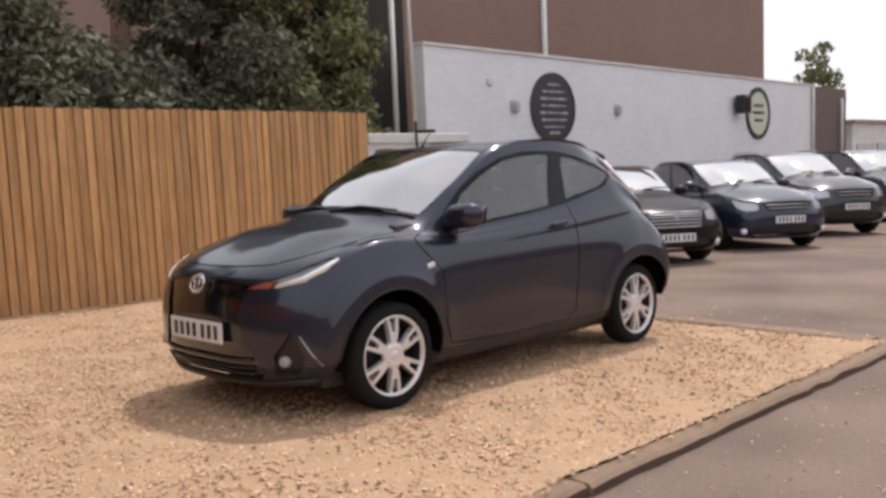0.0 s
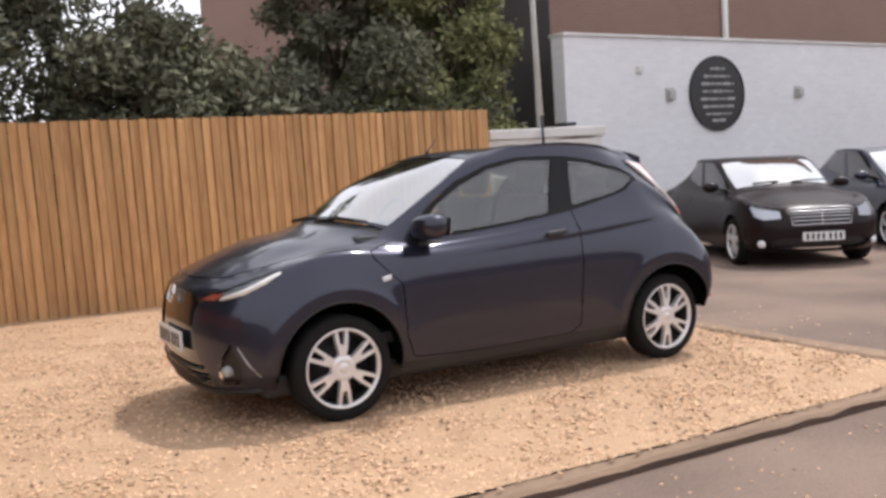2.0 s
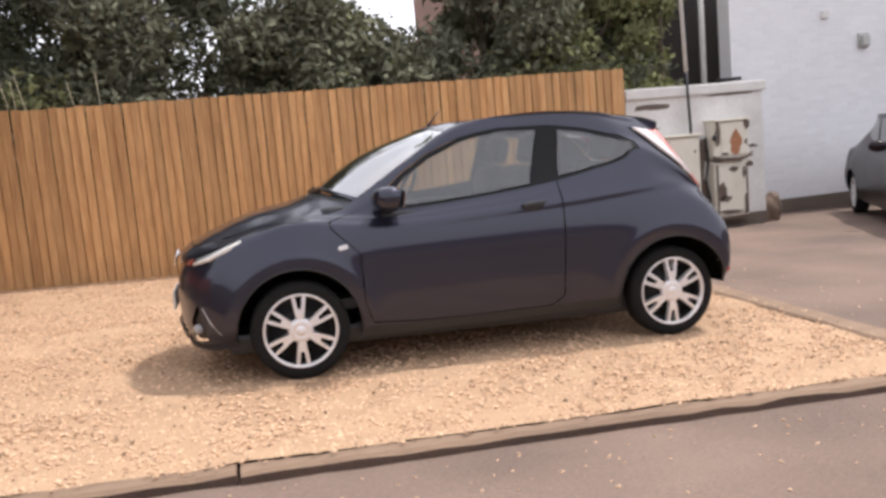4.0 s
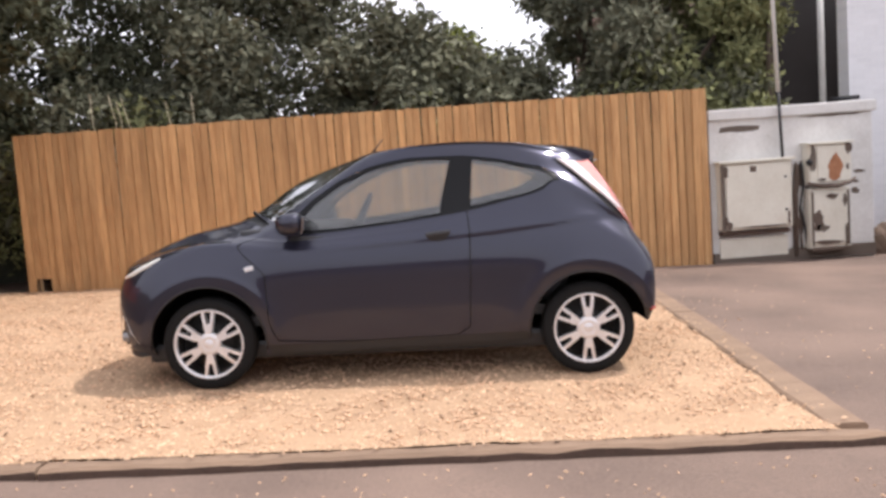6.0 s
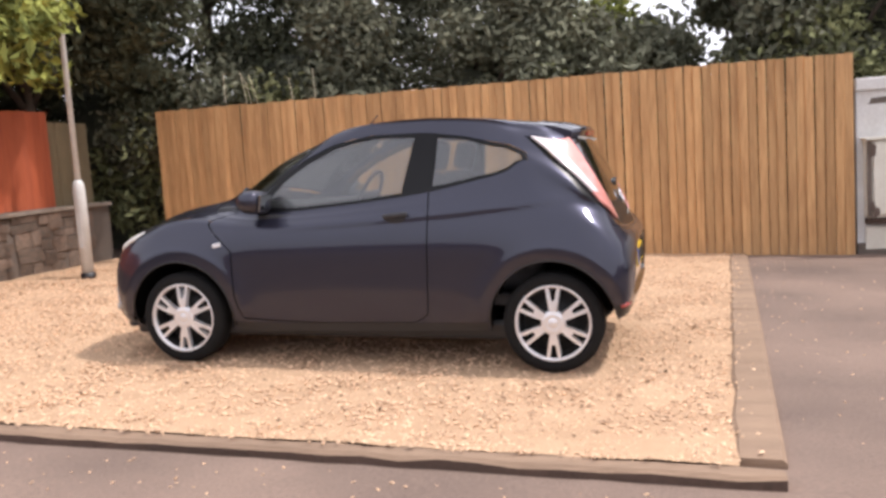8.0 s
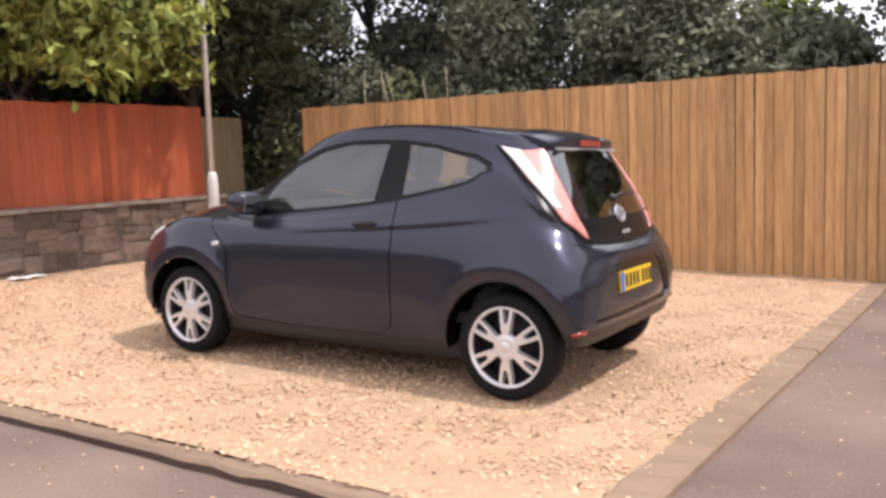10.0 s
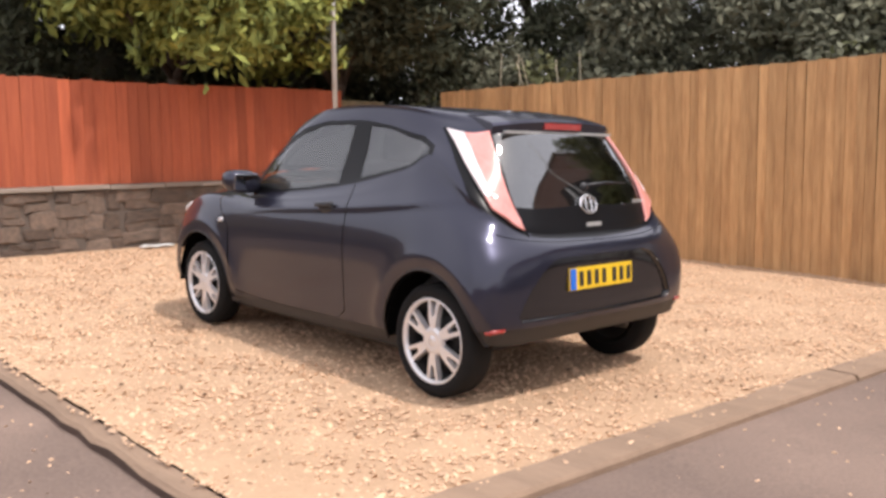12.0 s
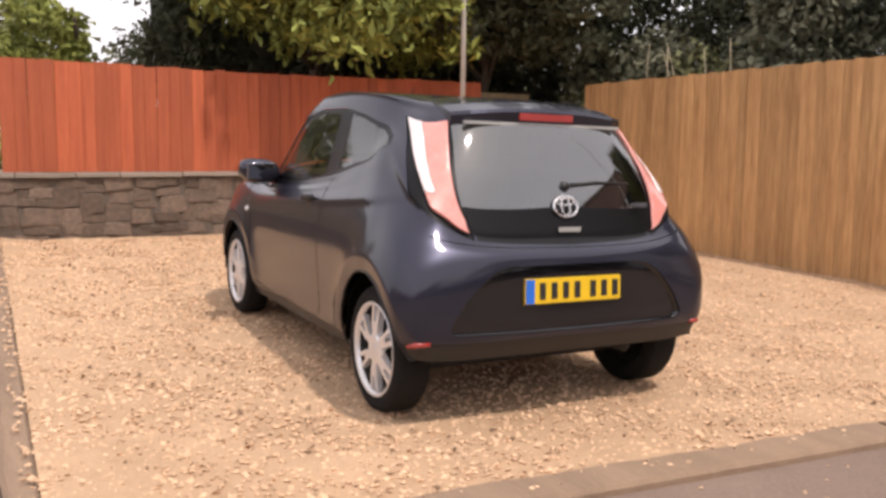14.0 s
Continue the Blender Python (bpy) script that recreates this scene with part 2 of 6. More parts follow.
# ---- mesh tools ----
def solid(name, verts, faces, mat, parent=None, label="", smooth=False):
    """One mesh object from vertices and faces made by code; under parent where given."""
    me = bpy.data.meshes.new(name)
    me.from_pydata([tuple(v) for v in verts], [], [tuple(f) for f in faces])
    me.materials.append(mat)
    if smooth:
        me.shade_smooth()
    me.update()
    ob = new(name, me)
    if parent:
        ob.parent = parent
    if label:
        ob["label"] = label
    return ob


def part(name, bm, mat, parent=None, label="", smooth=False, turn=True):
    """Links a bmesh as one mesh object under a thing or a part."""
    me = bpy.data.meshes.new(name)
    if turn:
        bmesh.ops.recalc_face_normals(bm, faces=bm.faces)
    bm.to_mesh(me)
    bm.free()
    me.materials.append(mat)
    if smooth:
        me.shade_smooth()
    ob = new(name, me)
    if parent:
        ob.parent = parent
    if label:
        ob["label"] = label
    return ob


def bm_box(bm, cx, cy, cz, sx, sy, sz, m=None, bevel=0.0):
    r = bmesh.ops.create_cube(bm, size=1.0)
    vs = r["verts"]
    bmesh.ops.scale(bm, vec=(sx, sy, sz), verts=vs)
    if bevel:
        es = list({e for v in vs for e in v.link_edges})
        g = bmesh.ops.bevel(bm, geom=es, offset=bevel, segments=2, affect="EDGES", profile=0.6)
        vs = list({v for f in g["faces"] for v in f.verts} | {v for v in vs if v.is_valid})
    bmesh.ops.translate(bm, vec=(cx, cy, cz), verts=vs)
    if m is not None:
        bmesh.ops.transform(bm, matrix=m, verts=vs)
    return vs


def box(name, c, s, mat, parent=None, label="", bevel=0.0, m=None):
    bm = bmesh.new()
    bm_box(bm, *c, *s, m=m, bevel=bevel)
    return part(name, bm, mat, parent, label)


def tube(name, path, radii, mat, parent=None, label="", sides=10, caps=True):
    """Round bar along a path, with a radius for each point."""
    pts = [Vector(p) for p in path]
    verts, faces = [], []
    for i, p in enumerate(pts):
        d = (pts[min(i + 1, len(pts) - 1)] - pts[max(i - 1, 0)]).normalized()
        a = d.cross(Vector((0.31, 0.2, 0.93)) if abs(d.z) < 0.9 else Vector((1, 0.1, 0))).normalized()
        b = d.cross(a)
        for k in range(sides):
            t = 2 * math.pi * k / sides
            verts.append(p + (a * math.cos(t) + b * math.sin(t)) * radii[i])
    for i in range(len(pts) - 1):
        for k in range(sides):
            k2 = (k + 1) % sides
            faces.append((i * sides + k, i * sides + k2, (i + 1) * sides + k2, (i + 1) * sides + k))
    if caps:
        faces.append(tuple(range(sides))[::-1])
        faces.append(tuple((len(pts) - 1) * sides + k for k in range(sides)))
    return solid(name, verts, faces, mat, parent, label, smooth=True)


def lathe(name, profile, mat, parent=None, label="", sides=40, closed=False):
    """Turned round the y axis: profile of (radius, y)."""
    verts, faces, n = [], [], len(profile)
    for k in range(sides):
        t = 2 * math.pi * k / sides
        for r, y in profile:
            verts.append((r * math.cos(t), y, r * math.sin(t)))
    for k in range(sides):
        k2 = (k + 1) % sides
        for i in range(n if closed else n - 1):
            j = (i + 1) % n
            faces.append((k * n + i, k * n + j, k2 * n + j, k2 * n + i))
    return solid(name, verts, faces, mat, parent, label, smooth=True)


def ground_z(x, y):
    """The yard falls gently towards +x and +y; level far away."""
    x, y = min(max(x, -6.0), 45.0), min(max(y, -14.0), 16.0)
    return 0.202 - 0.027 * x - 0.014 * y


# edges of the gravel bay
def kerb_y(x):
    return 2.60 - 0.058 * x


def seam_x(y):
    return 7.78 + (y - 2.16) * 0.0973


def fence_y(x):
    return 9.97 - 0.0604 * x


# ---- ground ----
gx = sorted({round(v, 2) for v in list(np.arange(-6, 46, 1.7)) + [-900, -200, -60, -20, 60, 110, 300, 900]})
gy = sorted({round(v, 2) for v in list(np.arange(-14, 16.1, 1.5)) + [-900, -200, -60, -25, 25, 60, 200, 900]})
gv = [(x, y, ground_z(x, y) - 0.02) for x in gx for y in gy]
gf = [(i * len(gy) + j, (i + 1) * len(gy) + j, (i + 1) * len(gy) + j + 1, i * len(gy) + j + 1)
      for i in range(len(gx) - 1) for j in range(len(gy) - 1)]
ground = solid("ground", gv, gf, M_ASPHALT, smooth=True)
tagged(ground, "worn brownish grey tarmac of the sales yard", "ground", kind="structure")

NA, NB = 150, 120
bv = []
for i in range(NA + 1):
    for j in range(NB + 1):
        b = j / NB
        x = 0.2
        y = 0.0
        for _ in range(4):
            y = kerb_y(x) + (fence_y(x) + 0.05 - kerb_y(x)) * b
            x = 0.15 + (seam_x(y) + 0.02 - 0.15) * i / NA
        h = 0.012 * noise.noise((x * 2.2, y * 2.2, 0)) + 0.008 * noise.noise((x * 7, y * 7, 3))
        edge = max(0.0, 1 - j / 6) * 0.03
        bv.append((x, y, ground_z(x, y) + h + edge))
bf = [(i * (NB + 1) + j, (i + 1) * (NB + 1) + j, (i + 1) * (NB + 1) + j + 1, i * (NB + 1) + j + 1) for i in range(NA) for j in range(NB)]
gravel_bed = solid("gravel_bed", bv, bf, M_GRAVEL, smooth=True)
tagged(gravel_bed, "bed of golden gravel held by timber kerbs", "gravel", kind="structure")


def scatter_stones(name, places, size, mat, seed):
    """Broken chips lying at the given (x, y, z)."""
    rng = np.random.default_rng(seed)
    n = len(places)
    base = np.array([(1, 0, 0), (0, 1, 0), (-1, 0, 0), (0, -1, 0), (0, 0, 1), (0, 0, -1)], float)
    tri = np.array([(0, 1, 4), (1, 2, 4), (2, 3, 4), (3, 0, 4), (1, 0, 5), (2, 1, 5), (3, 2, 5), (0, 3, 5)])
    s = size * rng.uniform(0.45, 1.25, (n, 1, 1)) * rng.uniform((0.6, 0.6, 0.3), (1.2, 1.0, 0.65), (n, 3))[:, None, :]
    v = base[None] * s * rng.uniform(0.7, 1.2, (n, 6, 1))
    a = rng.uniform(0, 2 * math.pi, n)
    ca, sa = np.cos(a)[:, None], np.sin(a)[:, None]
    tilt = rng.normal(0, 0.35, (n, 1))
    x, y, z = v[..., 0] * ca - v[..., 1] * sa, v[..., 0] * sa + v[..., 1] * ca, v[..., 2]
    z = z + x * tilt
    v = np.stack([x, y, z], -1) + np.asarray(places)[:, None, :]
    f = (tri[None] + 6 * np.arange(n)[:, None, None]).reshape(-1, 3)
    me = bpy.data.meshes.new(name)
    me.from_pydata(v.reshape(-1, 3).tolist(), [], f.tolist())
    me.materials.append(mat)
    return new(name, me)


rng = np.random.default_rng(5)
spots = []
while len(spots) < 46000:
    x, y = rng.uniform(0.3, 8.5), rng.uniform(2.1, 9.9)
    if y > 7.5 and rng.random() < 0.55:
        continue
    if kerb_y(x) - (0.07 if rng.random() < 0.35 else 0) < y < fence_y(x) - 0.02 and x < seam_x(y) + (0.12 if rng.random() < 0.12 else 0):
        lift = max(0.0, 1 - abs(y - kerb_y(x)) / 0.35) * 0.025 + (0.022 if y < kerb_y(x) else 0) + (0.014 if x > seam_x(y) else 0)
        spots.append((x, y, ground_z(x, y) + 0.004 + lift))
gravel = scatter_stones("gravel", spots, 0.016, M_STONE, 7)
tagged(gravel, "loose golden and buff gravel chips", "gravel", kind="stuff")
spots = []
while len(spots) < 230:
    x = rng.uniform(1.5, 8.6)
    y = kerb_y(x) - 0.2 - abs(rng.normal(0, 0.55))
    spots.append((x, y, ground_z(x, y) - 0.017))
while len(spots) < 320:
    y = rng.uniform(2.5, 9)
    x = seam_x(y) + 0.25 + abs(rng.normal(0, 0.5))
    spots.append((x, y, ground_z(x, y) - 0.017))
stray = scatter_stones("stray_gravel", spots, 0.012, M_STONE, 8)
tagged(stray, "stray gravel chips strewn over the tarmac", "gravel", kind="stuff")


# ---- timber kerbs ----
def kerb(name, p, q, width, top, seed, label):
    """A worn sleeper laid from p to q."""
    r = random.Random(seed)
    p, q = Vector((*p, 0)), Vector((*q, 0))
    d = (q - p).normalized()
    s = Vector((-d.y, d.x, 0))
    n = max(2, int((q - p).length / 0.16))
    verts, faces = [], []
    for i in range(n + 1):
        c = p.lerp(q, i / n)
        z = ground_z(c.x, c.y)
        a, b = r.uniform(-0.008, 0.008), r.uniform(-0.008, 0.008)
        sg = 1 if width > 0 else -1
        for o, h in ((a, -0.08), (a - 0.003 * sg, top - 0.016 + b), (a + 0.016 * sg, top + b * 0.6), (width - 0.016 * sg, top - 0.004 + a * 0.5), (width, top - 0.02), (width, -0.08)):
            verts.append(c + s * o + Vector((0, 0, z + h)))
    for i in range(n):
        for k in range(5):
            faces.append((i * 6 + k, (i + 1) * 6 + k, (i + 1) * 6 + k + 1, i * 6 + k + 1))
    faces.append((5, 4, 3, 2, 1, 0))
    faces.append(tuple(n * 6 + k for k in range(6)))
    ob = solid(name, verts, faces, M_KERB)
    # the first long side face takes the darker timber colour
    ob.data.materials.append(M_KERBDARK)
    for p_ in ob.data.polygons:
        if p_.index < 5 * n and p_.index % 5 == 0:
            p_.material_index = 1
    return tagged(ob, label, "kerb", group="timber kerbs round the gravel", kind="structure")


KW = 0.115
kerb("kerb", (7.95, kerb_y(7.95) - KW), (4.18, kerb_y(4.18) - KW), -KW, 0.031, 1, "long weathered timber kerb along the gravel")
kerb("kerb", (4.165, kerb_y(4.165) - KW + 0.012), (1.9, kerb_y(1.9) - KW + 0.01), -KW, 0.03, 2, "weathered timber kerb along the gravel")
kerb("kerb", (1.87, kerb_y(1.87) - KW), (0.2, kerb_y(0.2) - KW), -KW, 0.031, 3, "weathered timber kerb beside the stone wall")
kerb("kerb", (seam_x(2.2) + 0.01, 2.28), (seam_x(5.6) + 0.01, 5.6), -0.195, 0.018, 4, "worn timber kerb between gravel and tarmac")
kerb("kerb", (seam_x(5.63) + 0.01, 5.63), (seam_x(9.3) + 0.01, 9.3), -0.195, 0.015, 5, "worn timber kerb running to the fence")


# ---- timber fence along the back ----
FENCE_A, FENCE_B = 0.97, 9.865
fence = tagged(new("timber_fence"), "new golden-brown featheredge timber fence", "fence", kind="structure")
fence.location = (0, 0, 0)
fence_turn = math.atan2(-0.0604, 1)


def board_mesh(name, w, t, h, mat, lean=0.0, flip=False):
    """A featheredge board: thin at one edge, thick at the other, with eased arrises."""
    prof = [(0, 0), (0, t * 0.45), (w * 0.85, t), (w * 0.97, t), (w, t * 0.85), (w, 0)]
    if flip:
        prof = [(w - x, y) for x, y in reversed(prof)]
    v = [(x, -y, 0) for x, y in prof] + [(x, -y, h + lean * x) for x, y in prof]
    n = len(prof)
    f = [tuple(range(n)), tuple(range(2 * n - 1, n - 1, -1))] + [(i, (i + 1) % n, n + (i + 1) % n, n + i) for i in range(n)]
    me = bpy.data.meshes.new(name)
    me.from_pydata(v, [], f)
    me.materials.append(mat)
    return me


PITCH = 0.1
n_boards = int((FENCE_B - FENCE_A) / PITCH)
rnd = random.Random(11)
fence_meshes = [board_mesh("board", PITCH - 0.0048, 0.03, 1.0, M_FENCE, flip=True) for _ in range(3)]
for i in range(n_boards):
    x = FENCE_A + (FENCE_B - FENCE_A) * i / n_boards
    y = fence_y(x)
    top = 2.07 - 0.003 * (x - FENCE_A) + rnd.uniform(-0.008, 0.008)
    low = ground_z(x, y) - 0.05
    if i in (1, 2):
        low += 0.22
    b = new("board", fence_meshes[i % 3])
    b.parent = fence
    b.matrix_local = pose(x, y, low, rnd.uniform(-0.4, 0.1), rnd.uniform(-0.25, 0.25), math.degrees(fence_turn)) @ Matrix.Diagonal((1, rnd.uniform(0.8, 1.25), top - low, 1))
for k, h in enumerate((0.35, 1.0, 1.7)):
    c = ((FENCE_A + FENCE_B) / 2, fence_y((FENCE_A + FENCE_B) / 2) + 0.045, h - 0.1)
    box("rail", (0, 0, 0), (FENCE_B - FENCE_A, 0.06, 0.08), M_POST, fence, bevel=0.004).matrix_local = pose(*c, 0, 0, math.degrees(fence_turn))
for k in range(6):
    x = FENCE_A + 0.06 + (FENCE_B - FENCE_A - 0.12) * k / 5
    box("post", (x, fence_y(x) + 0.13, 0.92), (0.1, 0.1, 2.2), M_POST, fence, bevel=0.005)

# ---- stone wall with the red fence on top ----
WALL_X = 0.2
stone_wall = tagged(new("stone_wall"), "low rubble stone wall with a thin coping", "wall", kind="structure")
W_Y0, W_Y1, W_TOP = -4.0, 9.75, 0.86
solid("core", *(lambda a, b, y0, y1, z0, z1: ([(a, y0, z0), (b, y0, z0), (b, y1, z0), (a, y1, z0), (a, y0, z1), (b, y0, z1), (b, y1, z1), (a, y1, z1)],
      [(0, 3, 2, 1), (4, 5, 6, 7), (0, 1, 5, 4), (1, 2, 6, 5), (2, 3, 7, 6), (3, 0, 4, 7)]))(WALL_X - 0.28, WALL_X - 0.012, W_Y0, W_Y1, -0.3, W_TOP - 0.04), M_MORTAR, stone_wall)
rnd = random.Random(21)


def rubble_mesh(seed):
    """A rough squared stone, unit size, its face bulging towards +x."""
    r = random.Random(seed)
    bm = bmesh.new()
    bmesh.ops.create_cube(bm, size=1.0)
    bmesh.ops.bevel(bm, geom=list(bm.edges), offset=0.12, segments=1, affect="EDGES")
    for v in bm.verts:
        v.co += Vector((r.uniform(-0.05, 0.12), r.uniform(-0.05, 0.05), r.uniform(-0.07, 0.07)))
    me = bpy.data.meshes.new("stone")
    bm.to_mesh(me)
    bm.free()
    me.materials.append(M_RUBBLE)
    return me


rubble = [rubble_mesh(s) for s in range(9)]
y = 1.2
while y < 9.0:
    # one stack of stones after another, each with its own courses
    w = rnd.uniform(0.22, 0.5)
    z = -0.02
    while z < W_TOP - 0.05:
        h = rnd.uniform(0.07, 0.24)
        if W_TOP - 0.045 - z - h < 0.06:
            h = W_TOP - 0.045 - z
        cuts = [0.0, rnd.uniform(0.35, 0.65), 1.0] if w > 0.32 and rnd.random() < 0.55 else [0.0, 1.0]
        shift = rnd.uniform(-0.07, 0.07)
        for c0, c1 in zip(cuts, cuts[1:]):
            s = new("stone", rnd.choice(rubble))
            s.parent = stone_wall
            s.matrix_local = (pose(WALL_X - 0.03 + rnd.uniform(-0.008, 0.012), y + w * (c0 + c1) / 2 + shift, z + h / 2 + rnd.uniform(-0.012, 0.012), rnd.uniform(-5, 5), 0, rnd.uniform(-4, 4))
                              @ Matrix.Diagonal((0.07, w * (c1 - c0) + rnd.uniform(-0.02, 0.03), h + rnd.uniform(-0.012, 0.01), 1)))
        z += h
    y += w
y = W_Y0
while y < W_Y1 - 0.1:
    w = min(rnd.uniform(0.45, 0.7), W_Y1 - y)
    box("coping", (WALL_X - 0.13, y + w / 2, W_TOP - 0.015 + rnd.uniform(-0.004, 0.004)), (0.36, w - 0.008, 0.05), M_COPING, stone_wall, bevel=0.01)
    y += w

red_fence = tagged(new("red_fence"), "red-brown stained timber fence panels on the stone wall", "fence", kind="structure")
rnd = random.Random(31)
red_meshes = [board_mesh("board", 0.134, 0.022, 1.0, M_REDFENCE) for _ in range(3)]
y, i = 2.65, 0
while y < 8.72:
    w = 0.135
    b = new("board", red_meshes[i % 3])
    b.parent = red_fence
    low = W_TOP + 0.015
    top = 2.08 + 0.018 * math.sin(y * 0.9) + rnd.uniform(-0.01, 0.01)
    b.matrix_local = pose(WALL_X - 0.12, y, low, rnd.uniform(-0.3, 0.3), rnd.uniform(-0.3, 0.3), 90) @ Matrix.Diagonal((1, rnd.uniform(0.8, 1.3), top - low, 1))
    y += w
    i += 1
for h in (1.1, 1.85):
    box("rail", (WALL_X - 0.16, 5.68, h), (0.05, 6.08, 0.07), M_POST, red_fence)
# unseen fence, added so the car's flank reflects something dark
reflect_fence = tagged(new("reflection_fence"), "unseen brown board fence added to darken the car's reflections", "fence", kind="structure")
reflect_mesh = board_mesh("board", 0.148, 0.022, 1.0, M_TAN)
for k in range(43):
    b = new("board", reflect_mesh)
    b.parent = reflect_fence
    b.matrix_local = pose(WALL_X - 0.12, -3.85 + 0.15 * k, W_TOP + 0.015, 0, 0, 90) @ Matrix.Diagonal((1, rnd.uniform(0.8, 1.3), 0.86 + rnd.uniform(-0.01, 0.01), 1))
for h in (1.1, 1.6):
    box("rail", (WALL_X - 0.16, -0.7, h), (0.05, 6.5, 0.07), M_POST, reflect_fence)
tan_panel = tagged(new("board_panel"), "weathered tan board panel closing the fence corner", "panel", kind="structure")
for k in range(5):
    box("board", (WALL_X - 0.14 + 0.01 * (k % 2), 8.83 + 0.17 * k, 1.42), (0.02, 0.168, 1.1), M_TAN, tan_panel, bevel=0.003)

# ---- lamp post by the wall ----
post = tagged(new("lamp_post"), "slim grey metal post with a thicker base section", "post")
post.location = (1.15, 7.76, ground_z(1.15, 7.76))
tube("base", [(0, 0, -0.05), (0, 0, 0.06)], (0.085, 0.085), M_BLACK, post, "dark foot of the post", sides=16)
tube("lower_tube", [(0, 0, 0.05), (0, 0, 1.02), (0, 0, 1.10), (0, 0, 1.14)], (0.068, 0.068, 0.06, 0.04), M_POLEGREY, post, sides=18)
tube("upper_tube", [(0, 0, 1.12), (0.0, 0, 3.4), (0.0, 0, 5.6)], (0.033, 0.031, 0.028), M_POLEGREY, post, sides=14)
box("door_plate", (0.0, -0.068, 0.55), (0.06, 0.008, 0.4), M_POLEGREY, post, bevel=0.003)

# ---- low white wall with meter cabinets ----
LW0, LW1, LWY = 9.89, 12.05, 9.42
low_wall = tagged(new("low_wall"), "white-painted low wall with a grimy rendered coping", "wall", kind="structure")
box("wall_body", ((LW0 + LW1) / 2, LWY + 0.17, 0.62), (LW1 - LW0, 0.34, 2.0), M_RENDER, low_wall, bevel=0.012)
box("coping", ((LW0 + LW1) / 2 + 0.02, LWY + 0.16, 1.69), (LW1 - LW0 + 0.05, 0.42, 0.14), M_RENDER, low_wall, "grey weathered coping", bevel=0.02)
box("foot_strip", ((LW0 + LW1) / 2, LWY - 0.02, -0.17), (LW1 - LW0, 0.05, 0.16), M_MORTAR, low_wall, bevel=0.01)

def flake(name, c, sx, sz, mat, parent, seed, label=""):
    """A thin ragged patch of bare or rusty metal on a face that looks towards -y."""
    r = random.Random(seed)
    bm = bmesh.new()
    ring = []
    for k in range(16):
        a = 2 * math.pi * k / 16
        d = r.uniform(0.6, 1.15)
        ring.append(bm.verts.new((c[0] + sx / 2 * d * math.cos(a), c[1], c[2] + sz / 2 * d * math.sin(a))))
    bm.faces.new(ring)
    ex = bmesh.ops.extrude_face_region(bm, geom=list(bm.faces))
    bmesh.ops.translate(bm, vec=(0, 0.006, 0), verts=[v for v in ex["geom"] if isinstance(v, bmesh.types.BMVert)])
    return part(name, bm, mat, parent, label)


def teardrop(name, c, w, h, mat, parent, label=""):
    """A thin flame-shaped run of rust on a face that looks towards -y; c is the middle of its foot."""
    r = random.Random(4)
    bm = bmesh.new()
    ring = []
    for k in range(24):
        a = 2 * math.pi * k / 24
        up = (1 - math.cos(a)) / 2
        half = w / 2 * math.sin(a) * (1 - up) ** 0.45 * r.uniform(0.7, 1.25)
        ring.append(bm.verts.new((c[0] + half + 0.08 * w * up, c[1], c[2] + h * up)))
    bm.faces.new(ring)
    ex = bmesh.ops.extrude_face_region(bm, geom=list(bm.faces))
    bmesh.ops.translate(bm, vec=(0, 0.005, 0), verts=[v for v in ex["geom"] if isinstance(v, bmesh.types.BMVert)])
    return part(name, bm, mat, parent, label)


cab = tagged(new("meter_cabinet"), "cream-painted metal meter cabinet fixed to the low wall", "cabinet")
cab.location = (10.42, LWY, 0.64)
box("body", (0, -0.09, 0), (0.92, 0.19, 0.86), M_CREAM, cab, bevel=0.012)
box("door", (0.02, -0.198, 0.0), (0.84, 0.025, 0.80), M_CREAM, cab, bevel=0.014)
box("lid", (0, -0.11, 0.445), (0.98, 0.27, 0.03), M_CREAM, cab, bevel=0.008)
box("side_strip", (-.44, -0.192, 0.0), (0.05, 0.02, 0.84), M_MORTAR, cab, "grey weathered hinge strip", bevel=0.004)
box("latch", (-0.05, -0.216, 0.34), (0.08, 0.02, 0.07), M_GRIME, cab, "dark rusty latch", bevel=0.012)
for dz in (0.22, -0.2):
    lathe("bolt", [(0, .01), (.014, .008), (.018, 0)], M_BLACK, cab, sides=10).matrix_local = pose(.37, -.212, dz, 0, 0, 180)
for dz in (0.3, -0.3):
    box("hinge", (-.415, -0.215, dz), (0.035, 0.018, 0.10), M_GRIME, cab, "rusty hinge", bevel=0.005)
for dx, dz, sx, sz in ((-0.38, -0.37, 0.07, 0.14), (-0.40, 0.33, 0.05, 0.13), (0.1, -0.395, 0.5, 0.02), (0.40, -0.3, 0.03, 0.16)):
    flake("rust_patch", (dx, -0.216, dz), sx * 1.25, sz * 1.2, M_GRIME, cab, int(900 * (dx + dz + 3)))
# dark bar standing in for the dark recess under the cabinet
ledge = tagged(box("recess_bar", (10.42, LWY - 0.07, .165), (0.9, 0.13, 0.05), M_KERBDARK, None, bevel=0.006), "dark bar standing in for the recess under the meter cabinet", "ledge")
skirt = tagged(box("skirting_board", (10.42, LWY - 0.03, -0.03), (0.9, 0.04, 0.26), M_CREAM, None, bevel=0.006), "cream board leaning under the meter cabinet", "board")

